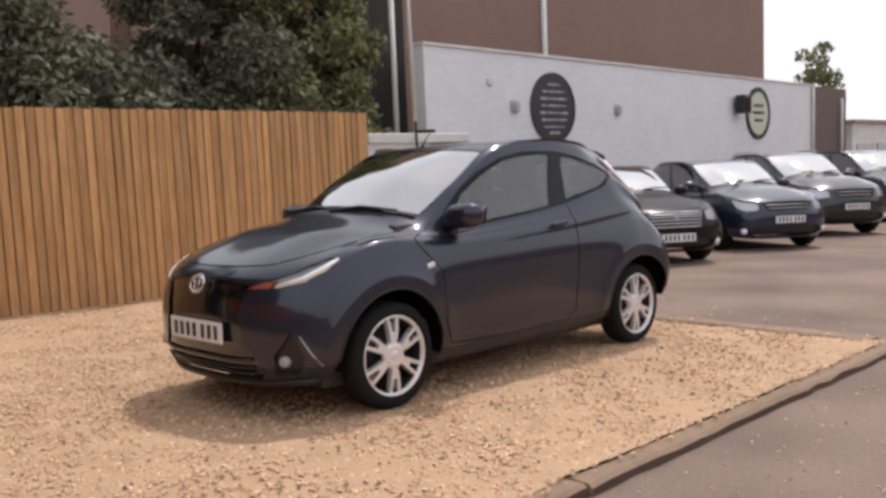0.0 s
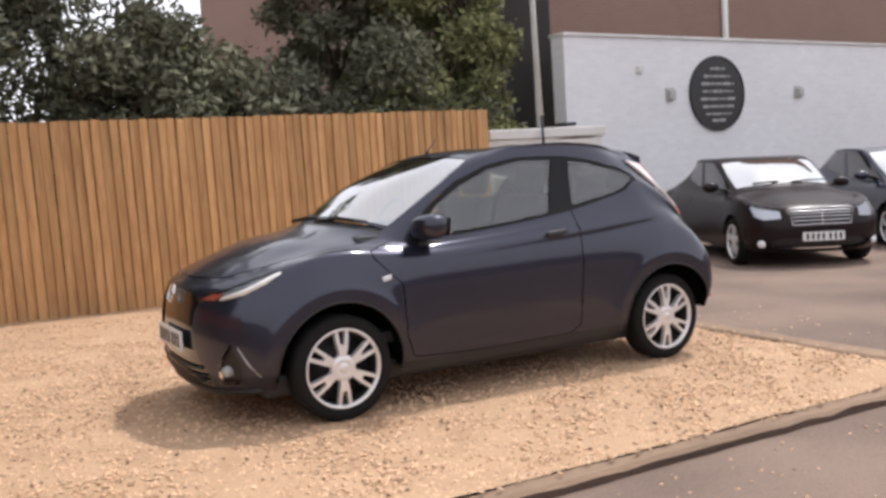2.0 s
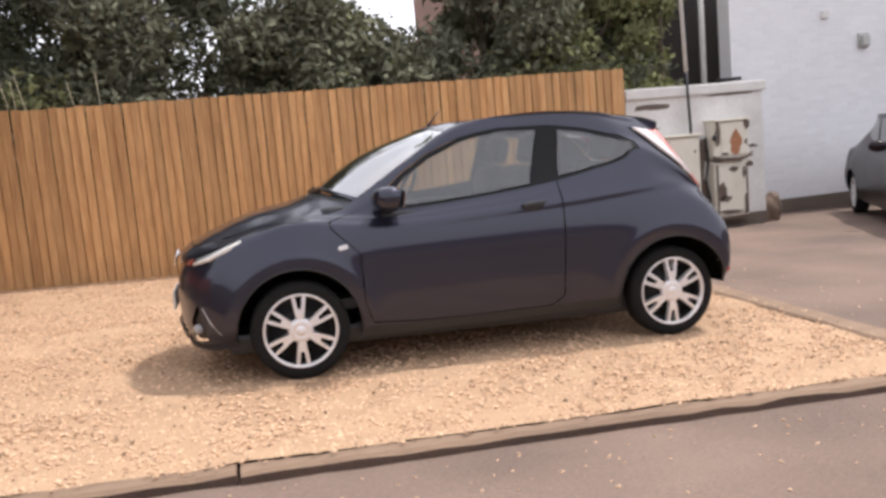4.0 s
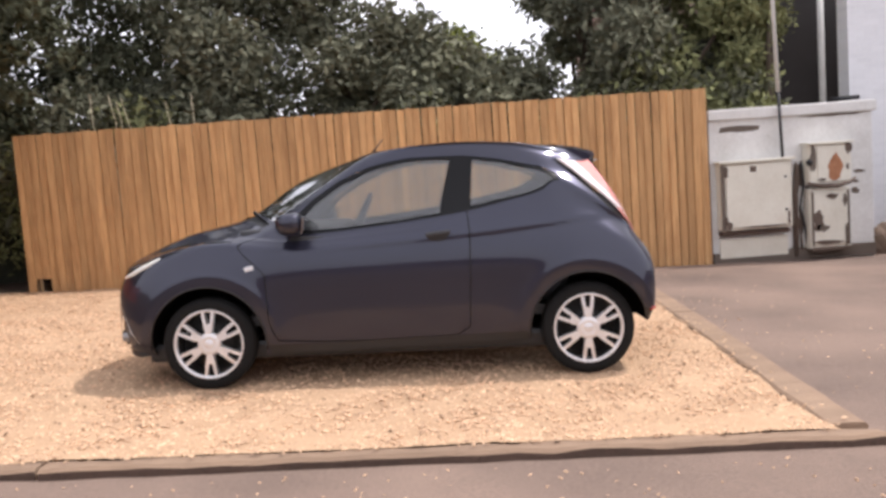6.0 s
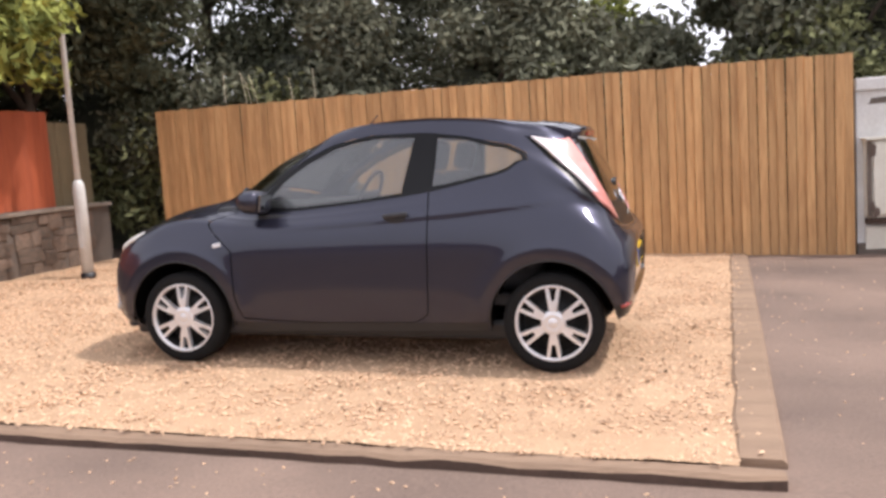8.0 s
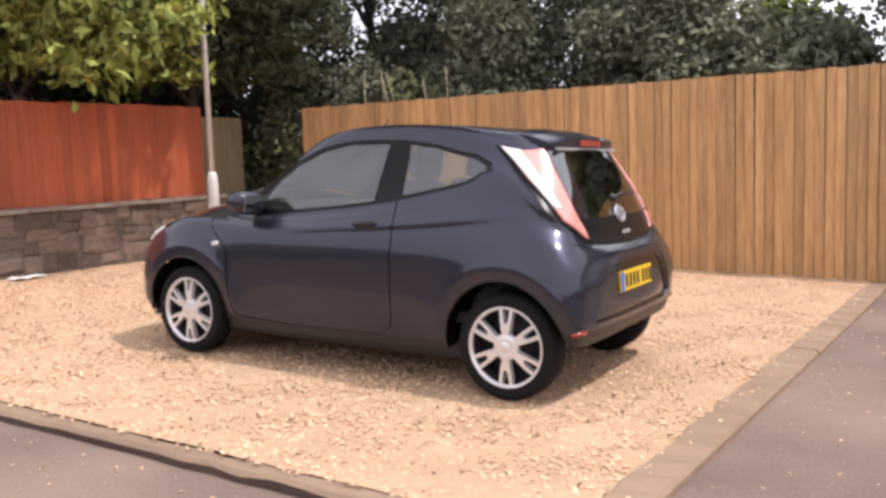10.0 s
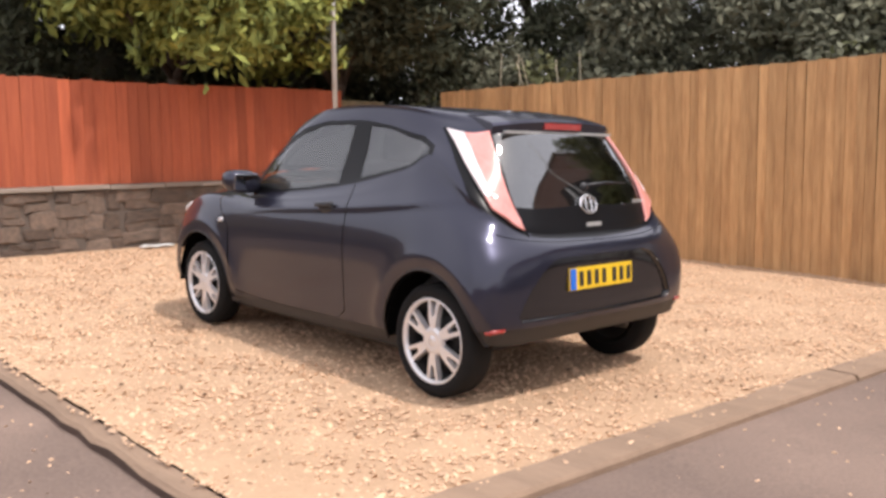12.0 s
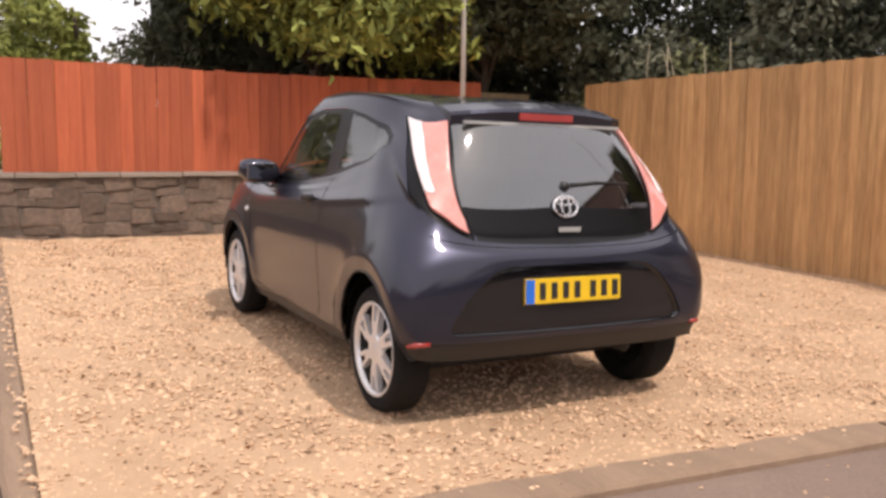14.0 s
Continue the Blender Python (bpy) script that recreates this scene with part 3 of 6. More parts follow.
cab2 = tagged(new("meter_box"), "peeling cream meter box with rust streaks on the low wall", "cabinet")
cab2.location = (11.38, LWY, 0.98)
box("body", (0, -0.1, 0), (0.56, 0.2, 0.52), M_CREAM, cab2, bevel=0.03)
box("lid", (0, -0.12, 0.265), (0.60, 0.25, 0.03), M_CREAM, cab2, bevel=0.008)
box("door", (0.03, -0.206, 0.0), (0.40, 0.014, 0.45), M_CREAM, cab2, bevel=0.006)
tube("lower_lip", [(-.30, -.20, -.235), (-.15, -.235, -.275), (.08, -.24, -.285), (.24, -.225, -.25), (.33, -.20, -.20)], (.022, .028, .028, .024, .016), M_GRIME, cab2, "rusty brown sagging lower lip", sides=8)
teardrop("rust_streak", (0.05, -0.218, -0.22), 0.24, 0.36, M_RUST, cab2, "orange rust streak")
for k, (dx, dz, sx, sz) in enumerate(((-0.23, 0.06, 0.09, 0.36), (0.235, 0.19, 0.10, 0.16), (-0.12, -0.2, 0.14, 0.05), (0.22, -0.05, 0.05, 0.10))):
    flake("flaked_patch", (dx, -0.217, dz), sx, sz, M_MORTAR if k != 1 else M_GRIME, cab2, 5 + k, "patch of bare metal")
lathe("knob", [(0, .02), (.035, .018), (.045, 0)], M_BLACK, cab2, "round dark knob", sides=14).matrix_local = pose(-.27, -.20, .03, 0, 0, 180)
cab3 = tagged(new("meter_box"), "tall peeling cream meter box with flaking paint", "cabinet")
cab3.location = (11.38, LWY, 0.28)
box("body", (0, -0.08, 0), (0.54, 0.17, 0.78), M_CREAM, cab3, bevel=0.02)
box("door", (0.0, -0.175, 0), (0.45, 0.02, 0.68), M_CREAM, cab3, bevel=0.01)
box("foot_rail", (0.0, -0.10, -.395), (0.50, 0.15, 0.05), M_GRIME, cab3, "rusted lower rail", bevel=0.01)
for dx in (-.235, .235):
    box("edge_strip", (dx, -0.183, 0), (0.025, 0.016, 0.70), M_MORTAR, cab3, "worn grey door edge", bevel=0.004)
for k, (dx, dz, sx, sz) in enumerate(((-0.17, -0.02, 0.13, 0.24), (-0.12, -0.12, 0.16, 0.10), (0.03, 0.28, 0.14, 0.06), (0.19, 0.22, 0.06, 0.14), (-0.05, -0.31, 0.34, 0.05), (0.20, -0.22, 0.04, 0.26))):
    flake("flaked_patch", (dx, -0.193, dz), sx * 1.2, sz * 1.2, M_MORTAR if k % 2 else M_GRIME, cab3, int(900 * (dx + dz + 3)), "patch of bare metal")
for k, (dx, dz, sx, sz) in enumerate(((11.86, 0.85, 0.17, 0.06), (11.80, 0.60, 0.15, 0.08), (11.10, 0.86, 0.10, 0.42), (10.28, 1.50, 0.72, 0.10), (11.08, 0.25, 0.09, 0.4), (11.82, 0.72, 0.10, 0.04), (11.5, 1.60, 0.9, 0.04))):
    flake("bare_patch", (dx, LWY - 0.004, dz), sx, sz, M_MORTAR if k in (3, 6) else M_GRIME, low_wall, 70 + k, "dirty patch where the white paint has gone")
for k, dx in enumerate((11.0, 11.07)):
    hang = [(dx, LWY - .05, 1.02), (dx + .02, LWY - .07, .75), (dx - .03, LWY - .06, .45), (dx + .03, LWY - .06, .15), (dx + .06, LWY - .04, -.12)]
    tagged(tube("cable", hang, (.014, .014, .013, .014, .014), M_BLACK if k else M_GRIME), "slack dark cable hanging beside the meter boxes", "cable", group="meter cables")
bm = bmesh.new()
bmesh.ops.create_icosphere(bm, subdivisions=3, radius=1)
for v_ in bm.verts:
    k = 1 + 0.22 * noise.noise(v_.co * 1.7)
    v_.co = (v_.co.x * .17 * k, v_.co.y * .14 * k, v_.co.z * .23 * k)
boulder = tagged(part("stone_block", bm, M_RUBBLE, None, smooth=False), "rough brown stone block at the foot of the white wall", "stone")
boulder.location = (12.32, LWY + .25, ground_z(12.32, LWY + .25) + .17)

conduit = tagged(new("conduit_pole"), "thin pale metal pole rising from the cabinet", "pole")
tube("lower_tube", [(10.80, LWY - 0.12, 1.08), (10.77, LWY - 0.12, 1.95)], (0.02, 0.02), M_BLACK, conduit, "black lower length")
tube("upper_tube", [(10.77, LWY - 0.12, 1.93), (10.72, LWY - 0.13, 3.4), (10.68, LWY - 0.13, 6.5)], (0.026, 0.026, 0.026), M_POLEGREY, conduit)
lower_conduit = tagged(tube("cable_pipe", [(10.98, LWY - 0.03, -0.2), (10.99, LWY - 0.03, 0.6), (11.02, LWY - 0.03, 1.0)], (0.035, 0.035, 0.03), M_GRIME), "grimy cable pipe between the meter boxes", "pipe")

# ---- tall white wall, dark backing and buildings behind ----
WWY = 10.56
white_wall = tagged(new("white_wall"), "long white-painted brick side wall of a building", "wall", kind="structure")
box("wall_body", (21.75, WWY + 0.15, 1.2), (18.76, 0.3, 4.2), M_WHITEWALL, white_wall)
box("capping", (21.75, WWY + 0.15, 3.32), (18.8, 0.38, 0.05), M_RENDER, white_wall, bevel=0.008)
# strip added for the dark line along the wall's foot
box("foot_strip", (21.75, WWY - 0.02, -0.35), (18.7, 0.05, 0.5), M_MORTAR, white_wall, "dark strip along the foot of the wall", bevel=0.01)
tube("drain_pipe", [(31.0, WWY - 0.06, -0.8), (31.0, WWY - 0.06, 3.3)], (0.06, 0.06), M_GREYMETAL, white_wall, "grey drain pipe")
tube("bracket_bar", [(12.05, WWY - 0.1, 1.84), (12.45, WWY - 0.1, 1.85)], (0.03, 0.03), M_BLACK, white_wall, "short dark bracket bar")
# dark sheet put up for the dark gap between trees and white wall
shed = tagged(new("gap_backing"), "dark backing that fills the gap behind the low wall", "shed", kind="structure")
box("backing_sheet", (12.1, 11.75, 2.2), (1.9, 0.2, 5.4), M_DARK, shed)
tube("pale_post", [(12.3, 11.2, -.3), (12.3, 11.2, 4.6)], (0.05, 0.045), M_POLEGREY, shed, "pale upright post", sides=12)

brick_block = tagged(new("brick_building"), "tall brown brick building behind the white wall", "building", kind="structure")
box("wall_body", (23.7, 17.6, 3.3), (22.2, 8.0, 8.6), M_BROWNBRICK, brick_block)
box("wing", (13.6, 24.0, 3.2), (3.0, 7.0, 8.4), M_BROWNBRICK, brick_block, "set-back brick wing")
box("parapet", (23.7, 17.6, 7.65), (22.4, 8.2, 0.15), M_COPING, brick_block, bevel=0.02)
tube("drain_pipe", [(20.2, 13.54, 0), (20.2, 13.54, 7.5)], (0.075, 0.075), M_WHITE, brick_block, "white rainwater pipe")
far_wall = tagged(new("dark_wall"), "dark brick boundary wall at the end of the yard", "wall", kind="structure")
box("wall_body", (33.6, WWY + 0.4, 1.2), (3.6, 0.3, 4.3), M_DARKBRICK, far_wall)
tube("drain_pipe", [(34.6, WWY + 0.15, -0.8), (34.6, WWY + 0.15, 3.0)], (0.06, 0.06), M_GREYMETAL, far_wall)
garage = tagged(new("garage"), "pale grey garage at the far end of the yard", "garage", kind="structure")
box("wall_body", (40.5, WWY + 2.2, 0.6), (9.0, 4.0, 3.1), M_RENDER, garage)
box("roof", (40.5, WWY + 2.2, 2.2), (9.3, 4.3, 0.12), M_COPING, garage, bevel=0.01)
for k in range(3):
    box("door", (37.6 + 2.6 * k, WWY + 0.18, 0.3), (2.2, 0.05, 2.1), M_GREYMETAL, garage, "grey ribbed garage door", bevel=0.01)

# unseen plain walls added behind the camera; close the yard, block low sky
back = tagged(box("sky_block_south", (16, -15.6, 1.0), (52, 0.4, 3.2), M_BROWNBRICK), "unseen plain brick wall added across the yard to block low sky", "wall", kind="structure")
side_w = tagged(box("sky_block_east", (36, -3.8, 1.6), (0.4, 23.4, 5.2), M_BROWNBRICK), "unseen plain brick wall added at the end of the yard to block low sky", "wall", kind="structure")



# signs and lamps on the white wall
def ellipse_plate(bm, rx, rz, y0, y1, n=48, inner=None):
    ring = lambda a, b, y: [bm.verts.new((a * math.cos(2 * math.pi * k / n), y, b * math.sin(2 * math.pi * k / n))) for k in range(n)]
    f0, f1 = ring(rx, rz, y0), ring(rx, rz, y1)
    for k in range(n):
        bm.faces.new((f0[k], f0[(k + 1) % n], f1[(k + 1) % n], f1[k]))
    if inner:
        i0, i1 = ring(*inner, y0), ring(*inner, y1)
        for k in range(n):
            j = (k + 1) % n
            bm.faces.new((i0[k], i1[k], i1[j], i0[j]))
            bm.faces.new((f0[k], i0[k], i0[j], f0[j]))
            bm.faces.new((f1[k], f1[j], i1[j], i1[k]))
    else:
        bm.faces.new(f0)
        bm.faces.new(f1)


oval = tagged(new("oval_sign"), "dark oval sign with rows of pale lettering", "sign")
oval.location = (16.13, WWY, 2.31)
bm = bmesh.new()
ellipse_plate(bm, 0.76, 0.69, -0.04, 0.0)
part("plate", bm, M_SATIN, oval)
bm = bmesh.new()
ellipse_plate(bm, 0.77, 0.70, -0.05, -0.002, inner=(0.73, 0.66))
part("rim", bm, M_SATIN, oval)
rnd = random.Random(8)
for dz, w in ((0.46, 0.44), (0.32, 0.8), (0.18, 0.95), (0.04, 0.9), (-0.10, 1.0), (-0.24, 0.9), (-0.38, 0.74), (-0.5, 0.4)):
    px = -w / 2
    while px < w / 2 - 0.05:
        s = min(rnd.uniform(0.1, 0.3), w / 2 - px)
        box("lettering_bar", (px + s / 2, -0.043, dz), (s - 0.03, 0.006, rnd.choice((0.03, 0.04, 0.055))), M_LETTER, oval)
        px += s
rsign = tagged(new("round_sign"), "round cream sign with a dark green ring", "sign")
rsign.location = (26.55, WWY, 2.34)
bm = bmesh.new()
ellipse_plate(bm, 0.80, 0.70, -0.03, 0.0)
part("plate", bm, M_SIGNGREEN, rsign)
bm = bmesh.new()
ellipse_plate(bm, 0.86, 0.75, -0.05, -0.002, inner=(0.72, 0.62))
part("rim", bm, M_SATIN, rsign, "dark ring")
for dz, w in ((0.22, 0.7), (0.02, 0.8), (-0.2, 0.6)):
    box("lettering_bar", (0, -0.034, dz), (w, 0.006, 0.08), M_SATIN, rsign)
flood = tagged(new("floodlight"), "black floodlight box mounted on the white wall", "light")
flood.location = (25.12, WWY, 2.56)
box("housing", (-.08, -0.22, 0), (0.5, 0.26, 0.5), M_BLACK, flood, bevel=0.04)
box("bracket", (-.08, -0.05, 0), (0.12, 0.1, 0.2), M_BLACK, flood, bevel=0.01)
box("lens", (-.08, -0.353, -0.02), (0.42, 0.012, 0.38), M_GLOSSBLACK, flood, bevel=0.004)
for wx in (14.84, 18.63):
    wl_ = tagged(new("wall_light"), "small grey bulkhead light on the white wall", "light", group="wall lights")
    wl_.location = (wx, WWY, 2.31)
    box("backplate", (0, -0.02, 0), (0.2, 0.04, 0.24), M_GREYMETAL, wl_, bevel=0.01)
    box("cover", (0, -0.07, -0.01), (0.14, 0.08, 0.17), M_GREYMETAL, wl_, "grey ribbed cover", bevel=0.02)
box_ = tagged(box("junction_box", (14.1, WWY - 0.03, 2.75), (0.12, 0.06, 0.12), M_RENDER, None, bevel=0.008), "small white junction box on the wall", "box")


# ---- trees ----
def leaf_cloud(name, blobs, count, size, mat, parent, seed, droop=0.0, label=""):
    """Many small folded leaves spread through a set of ellipsoidal clumps (x, y, z, rx, ry, rz)."""
    r = np.random.default_rng(seed)
    b = np.array(blobs, float)
    vol = (b[:, 3] * b[:, 4] * b[:, 5]) ** 0.7
    pick = r.choice(len(b), count, p=vol / vol.sum())
    d = r.normal(0, 1, (count, 3))
    d /= np.linalg.norm(d, axis=1)[:, None]
    rad = r.uniform(0.35, 1.0, (count, 1)) ** 0.5 * (1 + 0.16 * r.normal(0, 1, (count, 1)))
    c = b[pick, :3] + d * rad * b[pick, 3:]
    # sub-clumps break the outline
    c += r.normal(0, 0.07, (count, 3))
    u = r.normal(0, 1, (count, 3)) + d * 0.6
    u[:, 2] -= droop
    u /= np.linalg.norm(u, axis=1)[:, None]
    w = np.cross(u, r.normal(0, 1, (count, 3)))
    w /= np.linalg.norm(w, axis=1)[:, None] + 1e-9
    nrm = np.cross(u, w)
    s = size * r.uniform(0.5, 1.4, (count, 1))
    p0, p2 = c - u * s, c + u * s
    p1, p3 = c + w * s * 0.45 + nrm * s * 0.2, c - w * s * 0.45 + nrm * s * 0.2
    v = np.stack([p0, p1, p2, p3], 1).reshape(-1, 3)
    k = 4 * np.arange(count)[:, None]
    f = np.concatenate([k + np.array([[0, 1, 2]]), k + np.array([[0, 2, 3]])], 0)
    me = bpy.data.meshes.new(name)
    me.from_pydata(v.tolist(), [], f.tolist())
    me.materials.append(mat)
    ob = new(name, me)
    ob.parent = parent
    if label:
        ob["label"] = label
    return ob


def tree(x, y, height, spread, seed, mat, label, count=9000, leaf=0.075, base=0.25, n_blob=16, droop=0.2, trunk=0.14, taper=0.4, extra=()):
    """A trunk with limbs, each limb ending in leafy clumps; taller and narrower towards the top."""
    r = random.Random(seed)
    t = tagged(new("tree"), label, "tree")
    z0 = ground_z(x, y) - 0.05
    t.location = (x, y, z0)
    bend = [(r.uniform(-0.15, 0.15) * k, r.uniform(-0.15, 0.15) * k, height * 0.9 * k / 5) for k in range(6)]
    tube("trunk", bend, [trunk * (1 - 0.16 * k) for k in range(6)], M_BARK, t, sides=9)
    blobs = []
    for k in range(n_blob):
        f = base + (1 - base) * (k + r.random()) / n_blob
        a = k * 2.4 + r.uniform(-0.5, 0.5)
        reach = spread * (1 - taper * f) * r.uniform(0.35, 0.95)
        cz = height * f * r.uniform(0.92, 1.02)
        cx, cy = reach * math.cos(a), reach * math.sin(a)
        s = spread * r.uniform(0.26, 0.46) * (1.1 - taper * f * 0.7)
        blobs.append((cx, cy, cz, s, s, s * r.uniform(0.6, 0.95)))
        if k % 2 == 0:
            b0 = Vector(bend[min(5, int(f * 5))]) * 0.9
            tube("limb", [b0, b0.lerp(Vector((cx, cy, cz)), 0.55) + Vector((0, 0, 0.1)), (cx, cy, cz)], (trunk * 0.4, trunk * 0.25, trunk * 0.08), M_BARK, t, sides=6)
    blobs += list(extra)
    leaf_cloud("crown", blobs, count, leaf, mat, t, seed, droop)
    return t


# dense dark growth behind the fence
def thicket(name, x0, x1, y0, y1, top, seed, mat, label, count, leaf=0.07, gap=None, along="x", hull=True):
    """A hedge of tangled bushes: leaf clumps packed in front of a dark sheet that stands in for inner shade."""
    r = random.Random(seed)
    t = tagged(new(name), label, "hedge", kind="stuff")
    blobs = []
    n = int((x1 - x0) * (2.6 if along == "x" else 2.6) * max(1, top / 2))
    for k in range(n):
        px = r.uniform(x0, x1)
        hh = top * (0.9 + 0.16 * math.sin(px * 1.7 + seed) + 0.08 * math.sin(px * 4.1))
        if gap and gap[0] < px < gap[1]:
            hh = min(hh, gap[2])
        pz = r.uniform(0.3, 1.0) * hh
        s = r.uniform(0.3, 0.6)
        pz = min(pz, hh - s * 0.5)
        py = r.uniform(y0, y1)
        blobs.append((px, py, pz, s * 1.1, s, s) if along == "x" else (py, px, pz, s, s * 1.1, s))
    leaf_cloud("leaves", blobs, count, leaf, mat, t, seed, 0.25)
    # added dark sheet behind the leaves: blocks light, stands in for shade
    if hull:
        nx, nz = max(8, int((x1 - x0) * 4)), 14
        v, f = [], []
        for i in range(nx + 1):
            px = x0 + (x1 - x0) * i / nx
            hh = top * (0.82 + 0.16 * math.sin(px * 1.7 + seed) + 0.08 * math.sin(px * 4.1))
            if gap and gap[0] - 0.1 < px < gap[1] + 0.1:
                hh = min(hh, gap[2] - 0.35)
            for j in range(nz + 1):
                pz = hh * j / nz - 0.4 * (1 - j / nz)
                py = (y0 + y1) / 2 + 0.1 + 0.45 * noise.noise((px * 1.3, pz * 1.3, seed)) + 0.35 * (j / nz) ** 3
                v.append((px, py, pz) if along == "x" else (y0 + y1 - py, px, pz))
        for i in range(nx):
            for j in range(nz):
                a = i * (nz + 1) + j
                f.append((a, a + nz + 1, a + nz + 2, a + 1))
        solid("shade", v, f, M_HEDGESHADE, t, smooth=True)
    return t


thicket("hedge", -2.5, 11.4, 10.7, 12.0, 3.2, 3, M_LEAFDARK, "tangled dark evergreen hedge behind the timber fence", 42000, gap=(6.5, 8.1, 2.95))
thicket("hedge", -3.0, 11.2, 10.6, 11.1, 2.35, 4, M_LEAFMID, "scrubby bushes rising over the timber fence", 10000, hull=False)
# first tree takes the leaf colour darkened to hold shade
tree(0.6, 12.4, 7.4, 2.3, 41, M_LEAFSHADE, "dark dense evergreen tree behind the fence", 24000, leaf=0.065, n_blob=22)
tree(3.0, 12.9, 7.8, 2.3, 42, M_LEAFDARK, "dark dense evergreen tree behind the fence", 24000, leaf=0.065, n_blob=22)
tree(4.9, 12.6, 6.8, 1.7, 43, M_LEAFDARK, "dark tree with specks of sky between its leaves", 12500, leaf=0.065, n_blob=24)
tree(5.6, 11.7, 3.7, 1.0, 49, M_LEAFDARK, "dark bush filling in between the taller trees", 8000, leaf=0.065, base=0.3, taper=0.3)
tree(11.15, 11.25, 4.8, 0.75, 48, M_LEAFMID, "slim leafy bush behind the low white wall", 6000, leaf=0.06, base=0.35)
tree(9.0, 12.1, 6.0, 1.25, 46, M_LEAFDARK, "dark leafy tree in front of the brick building", 16000, base=0.3, taper=0.2)
tree(10.3, 12.0, 6.4, 1.5, 44, M_LEAFMID, "leafy green tree beside the low white wall", 22000, leaf=0.065, n_blob=24, taper=0.2)
tree(7.3, 14.6, 3.9, 1.3, 47, M_LEAFSUNLIT, "pale green bush in the gap between the trees", 9000, base=0.35)
tree(-2.6, 12.6, 7.2, 2.4, 45, M_LEAFSHADE, "shade-toned dense evergreen tree in the corner", 9000)
# over the red fence
def overhang(seed, y0, y1, n):
    """Low leafy sprays reaching out over the fence, relative to a tree at (-0.7, (y0 + y1) / 2)."""
    r = random.Random(seed)
    out = []
    while len(out) < n:
        y, reach = r.uniform(y0, y1), r.uniform(1.1, 2.15 if y0 < 6 else 2.6)
        if abs(y - 7.76) < 0.5:
            reach = min(reach, 1.45)
        foot = 2.5 + 0.22 * math.sin(y * 3.1 + seed) + 0.12 * math.sin(y * 7.7)
        top = foot + r.uniform(0.1, 1.5)
        for k in range(6):
            f = k / 5
            s = r.uniform(0.13, 0.25)
            z = top + 0.35 * math.sin(f * 2.6) - 0.25 * f + max(0.0, reach * f - 1.0) * 0.3
            out.append((reach * f, y + r.uniform(-.15, .15) - (y0 + y1) / 2, max(z, foot), s * 1.3, s * 1.3, s * 0.7))
    return out


thicket("hedge", 4.9, 11.5, -3.2, -1.9, 4.3, 6, M_LEAFSHADE, "shade-toned tangled hedge behind the red fence", 16000, along="y")
tree(-0.7, 6.6, 6.6, 1.9, 51, M_LEAFSUNLIT, "bright sunlit yellow-green conifer over the red fence", 40000, leaf=0.085, base=0.45, droop=0.6, n_blob=28, taper=0.25, extra=overhang(5, 5.0, 8.0, 230))
tree(-0.7, 9.1, 6.4, 1.9, 59, M_LEAFSHADE, "dense shade-toned green tree overhanging the fence corner", 36000, leaf=0.065, base=0.5, droop=0.4, n_blob=20, taper=0.25, extra=overhang(6, 8.0, 10.2, 150))
tree(-2.2, 9.8, 7.0, 2.0, 52, M_LEAFSHADE, "shade-toned evergreen tree behind the conifer", 10000)
tree(-4.2, 5.9, 6.5, 1.7, 53, M_LEAFDARK, "dark evergreen tree behind the red fence", 9000)
tree(-4.6, 3.7, 3.2, 1.1, 54, M_LEAFSUNLIT, "low sunlit bush behind the red fence", 6000, base=0.2)
tree(-11.5, -1.0, 4.0, 2.6, 55, M_LEAFMID, "rounded green tree beyond the red fence", 9000, leaf=0.1)
tree(-10.5, 3.0, 4.2, 2.4, 56, M_LEAFMID, "rounded green tree beyond the red fence", 9000, leaf=0.1)
# far end
tree(46.0, 15.5, 7.6, 1.5, 57, M_LEAFMID, "slim tree beyond the end of the white wall", 2500, leaf=0.12, base=0.4)
tree(57.0, 20.0, 5.5, 3.0, 58, M_LEAFMID, "bushy tree far beyond the garage", 4000, leaf=0.16)


# ---- cars: shells lofted from rings that run from the nose round one side to the tail ----
def catmull(p, t, mirror=False):
    """Smooth curve through the rows of p at parameters t (0 .. len - 1). mirror: reflect y past both ends."""
    p = np.asarray(p, float)
    t = np.asarray(t, float)
    if mirror:
        flip = np.array([1, -1, 1])
        a, b = p[1:2] * flip, p[-2:-1] * flip
    else:
        a, b = 2 * p[:1] - p[1:2], 2 * p[-1:] - p[-2:-1]
    q = np.concatenate([a, p, b], 0)
    i = np.clip(np.floor(t).astype(int), 0, len(p) - 2)
    f = (t - i).reshape(-1, *([1] * (p.ndim - 1)))
    p0, p1, p2, p3 = q[i], q[i + 1], q[i + 2], q[i + 3]
    return 0.5 * (2 * p1 + (p2 - p0) * f + (2 * p0 - 5 * p1 + 4 * p2 - p3) * f ** 2 + (3 * p1 - p0 - 3 * p2 + p3) * f ** 3)


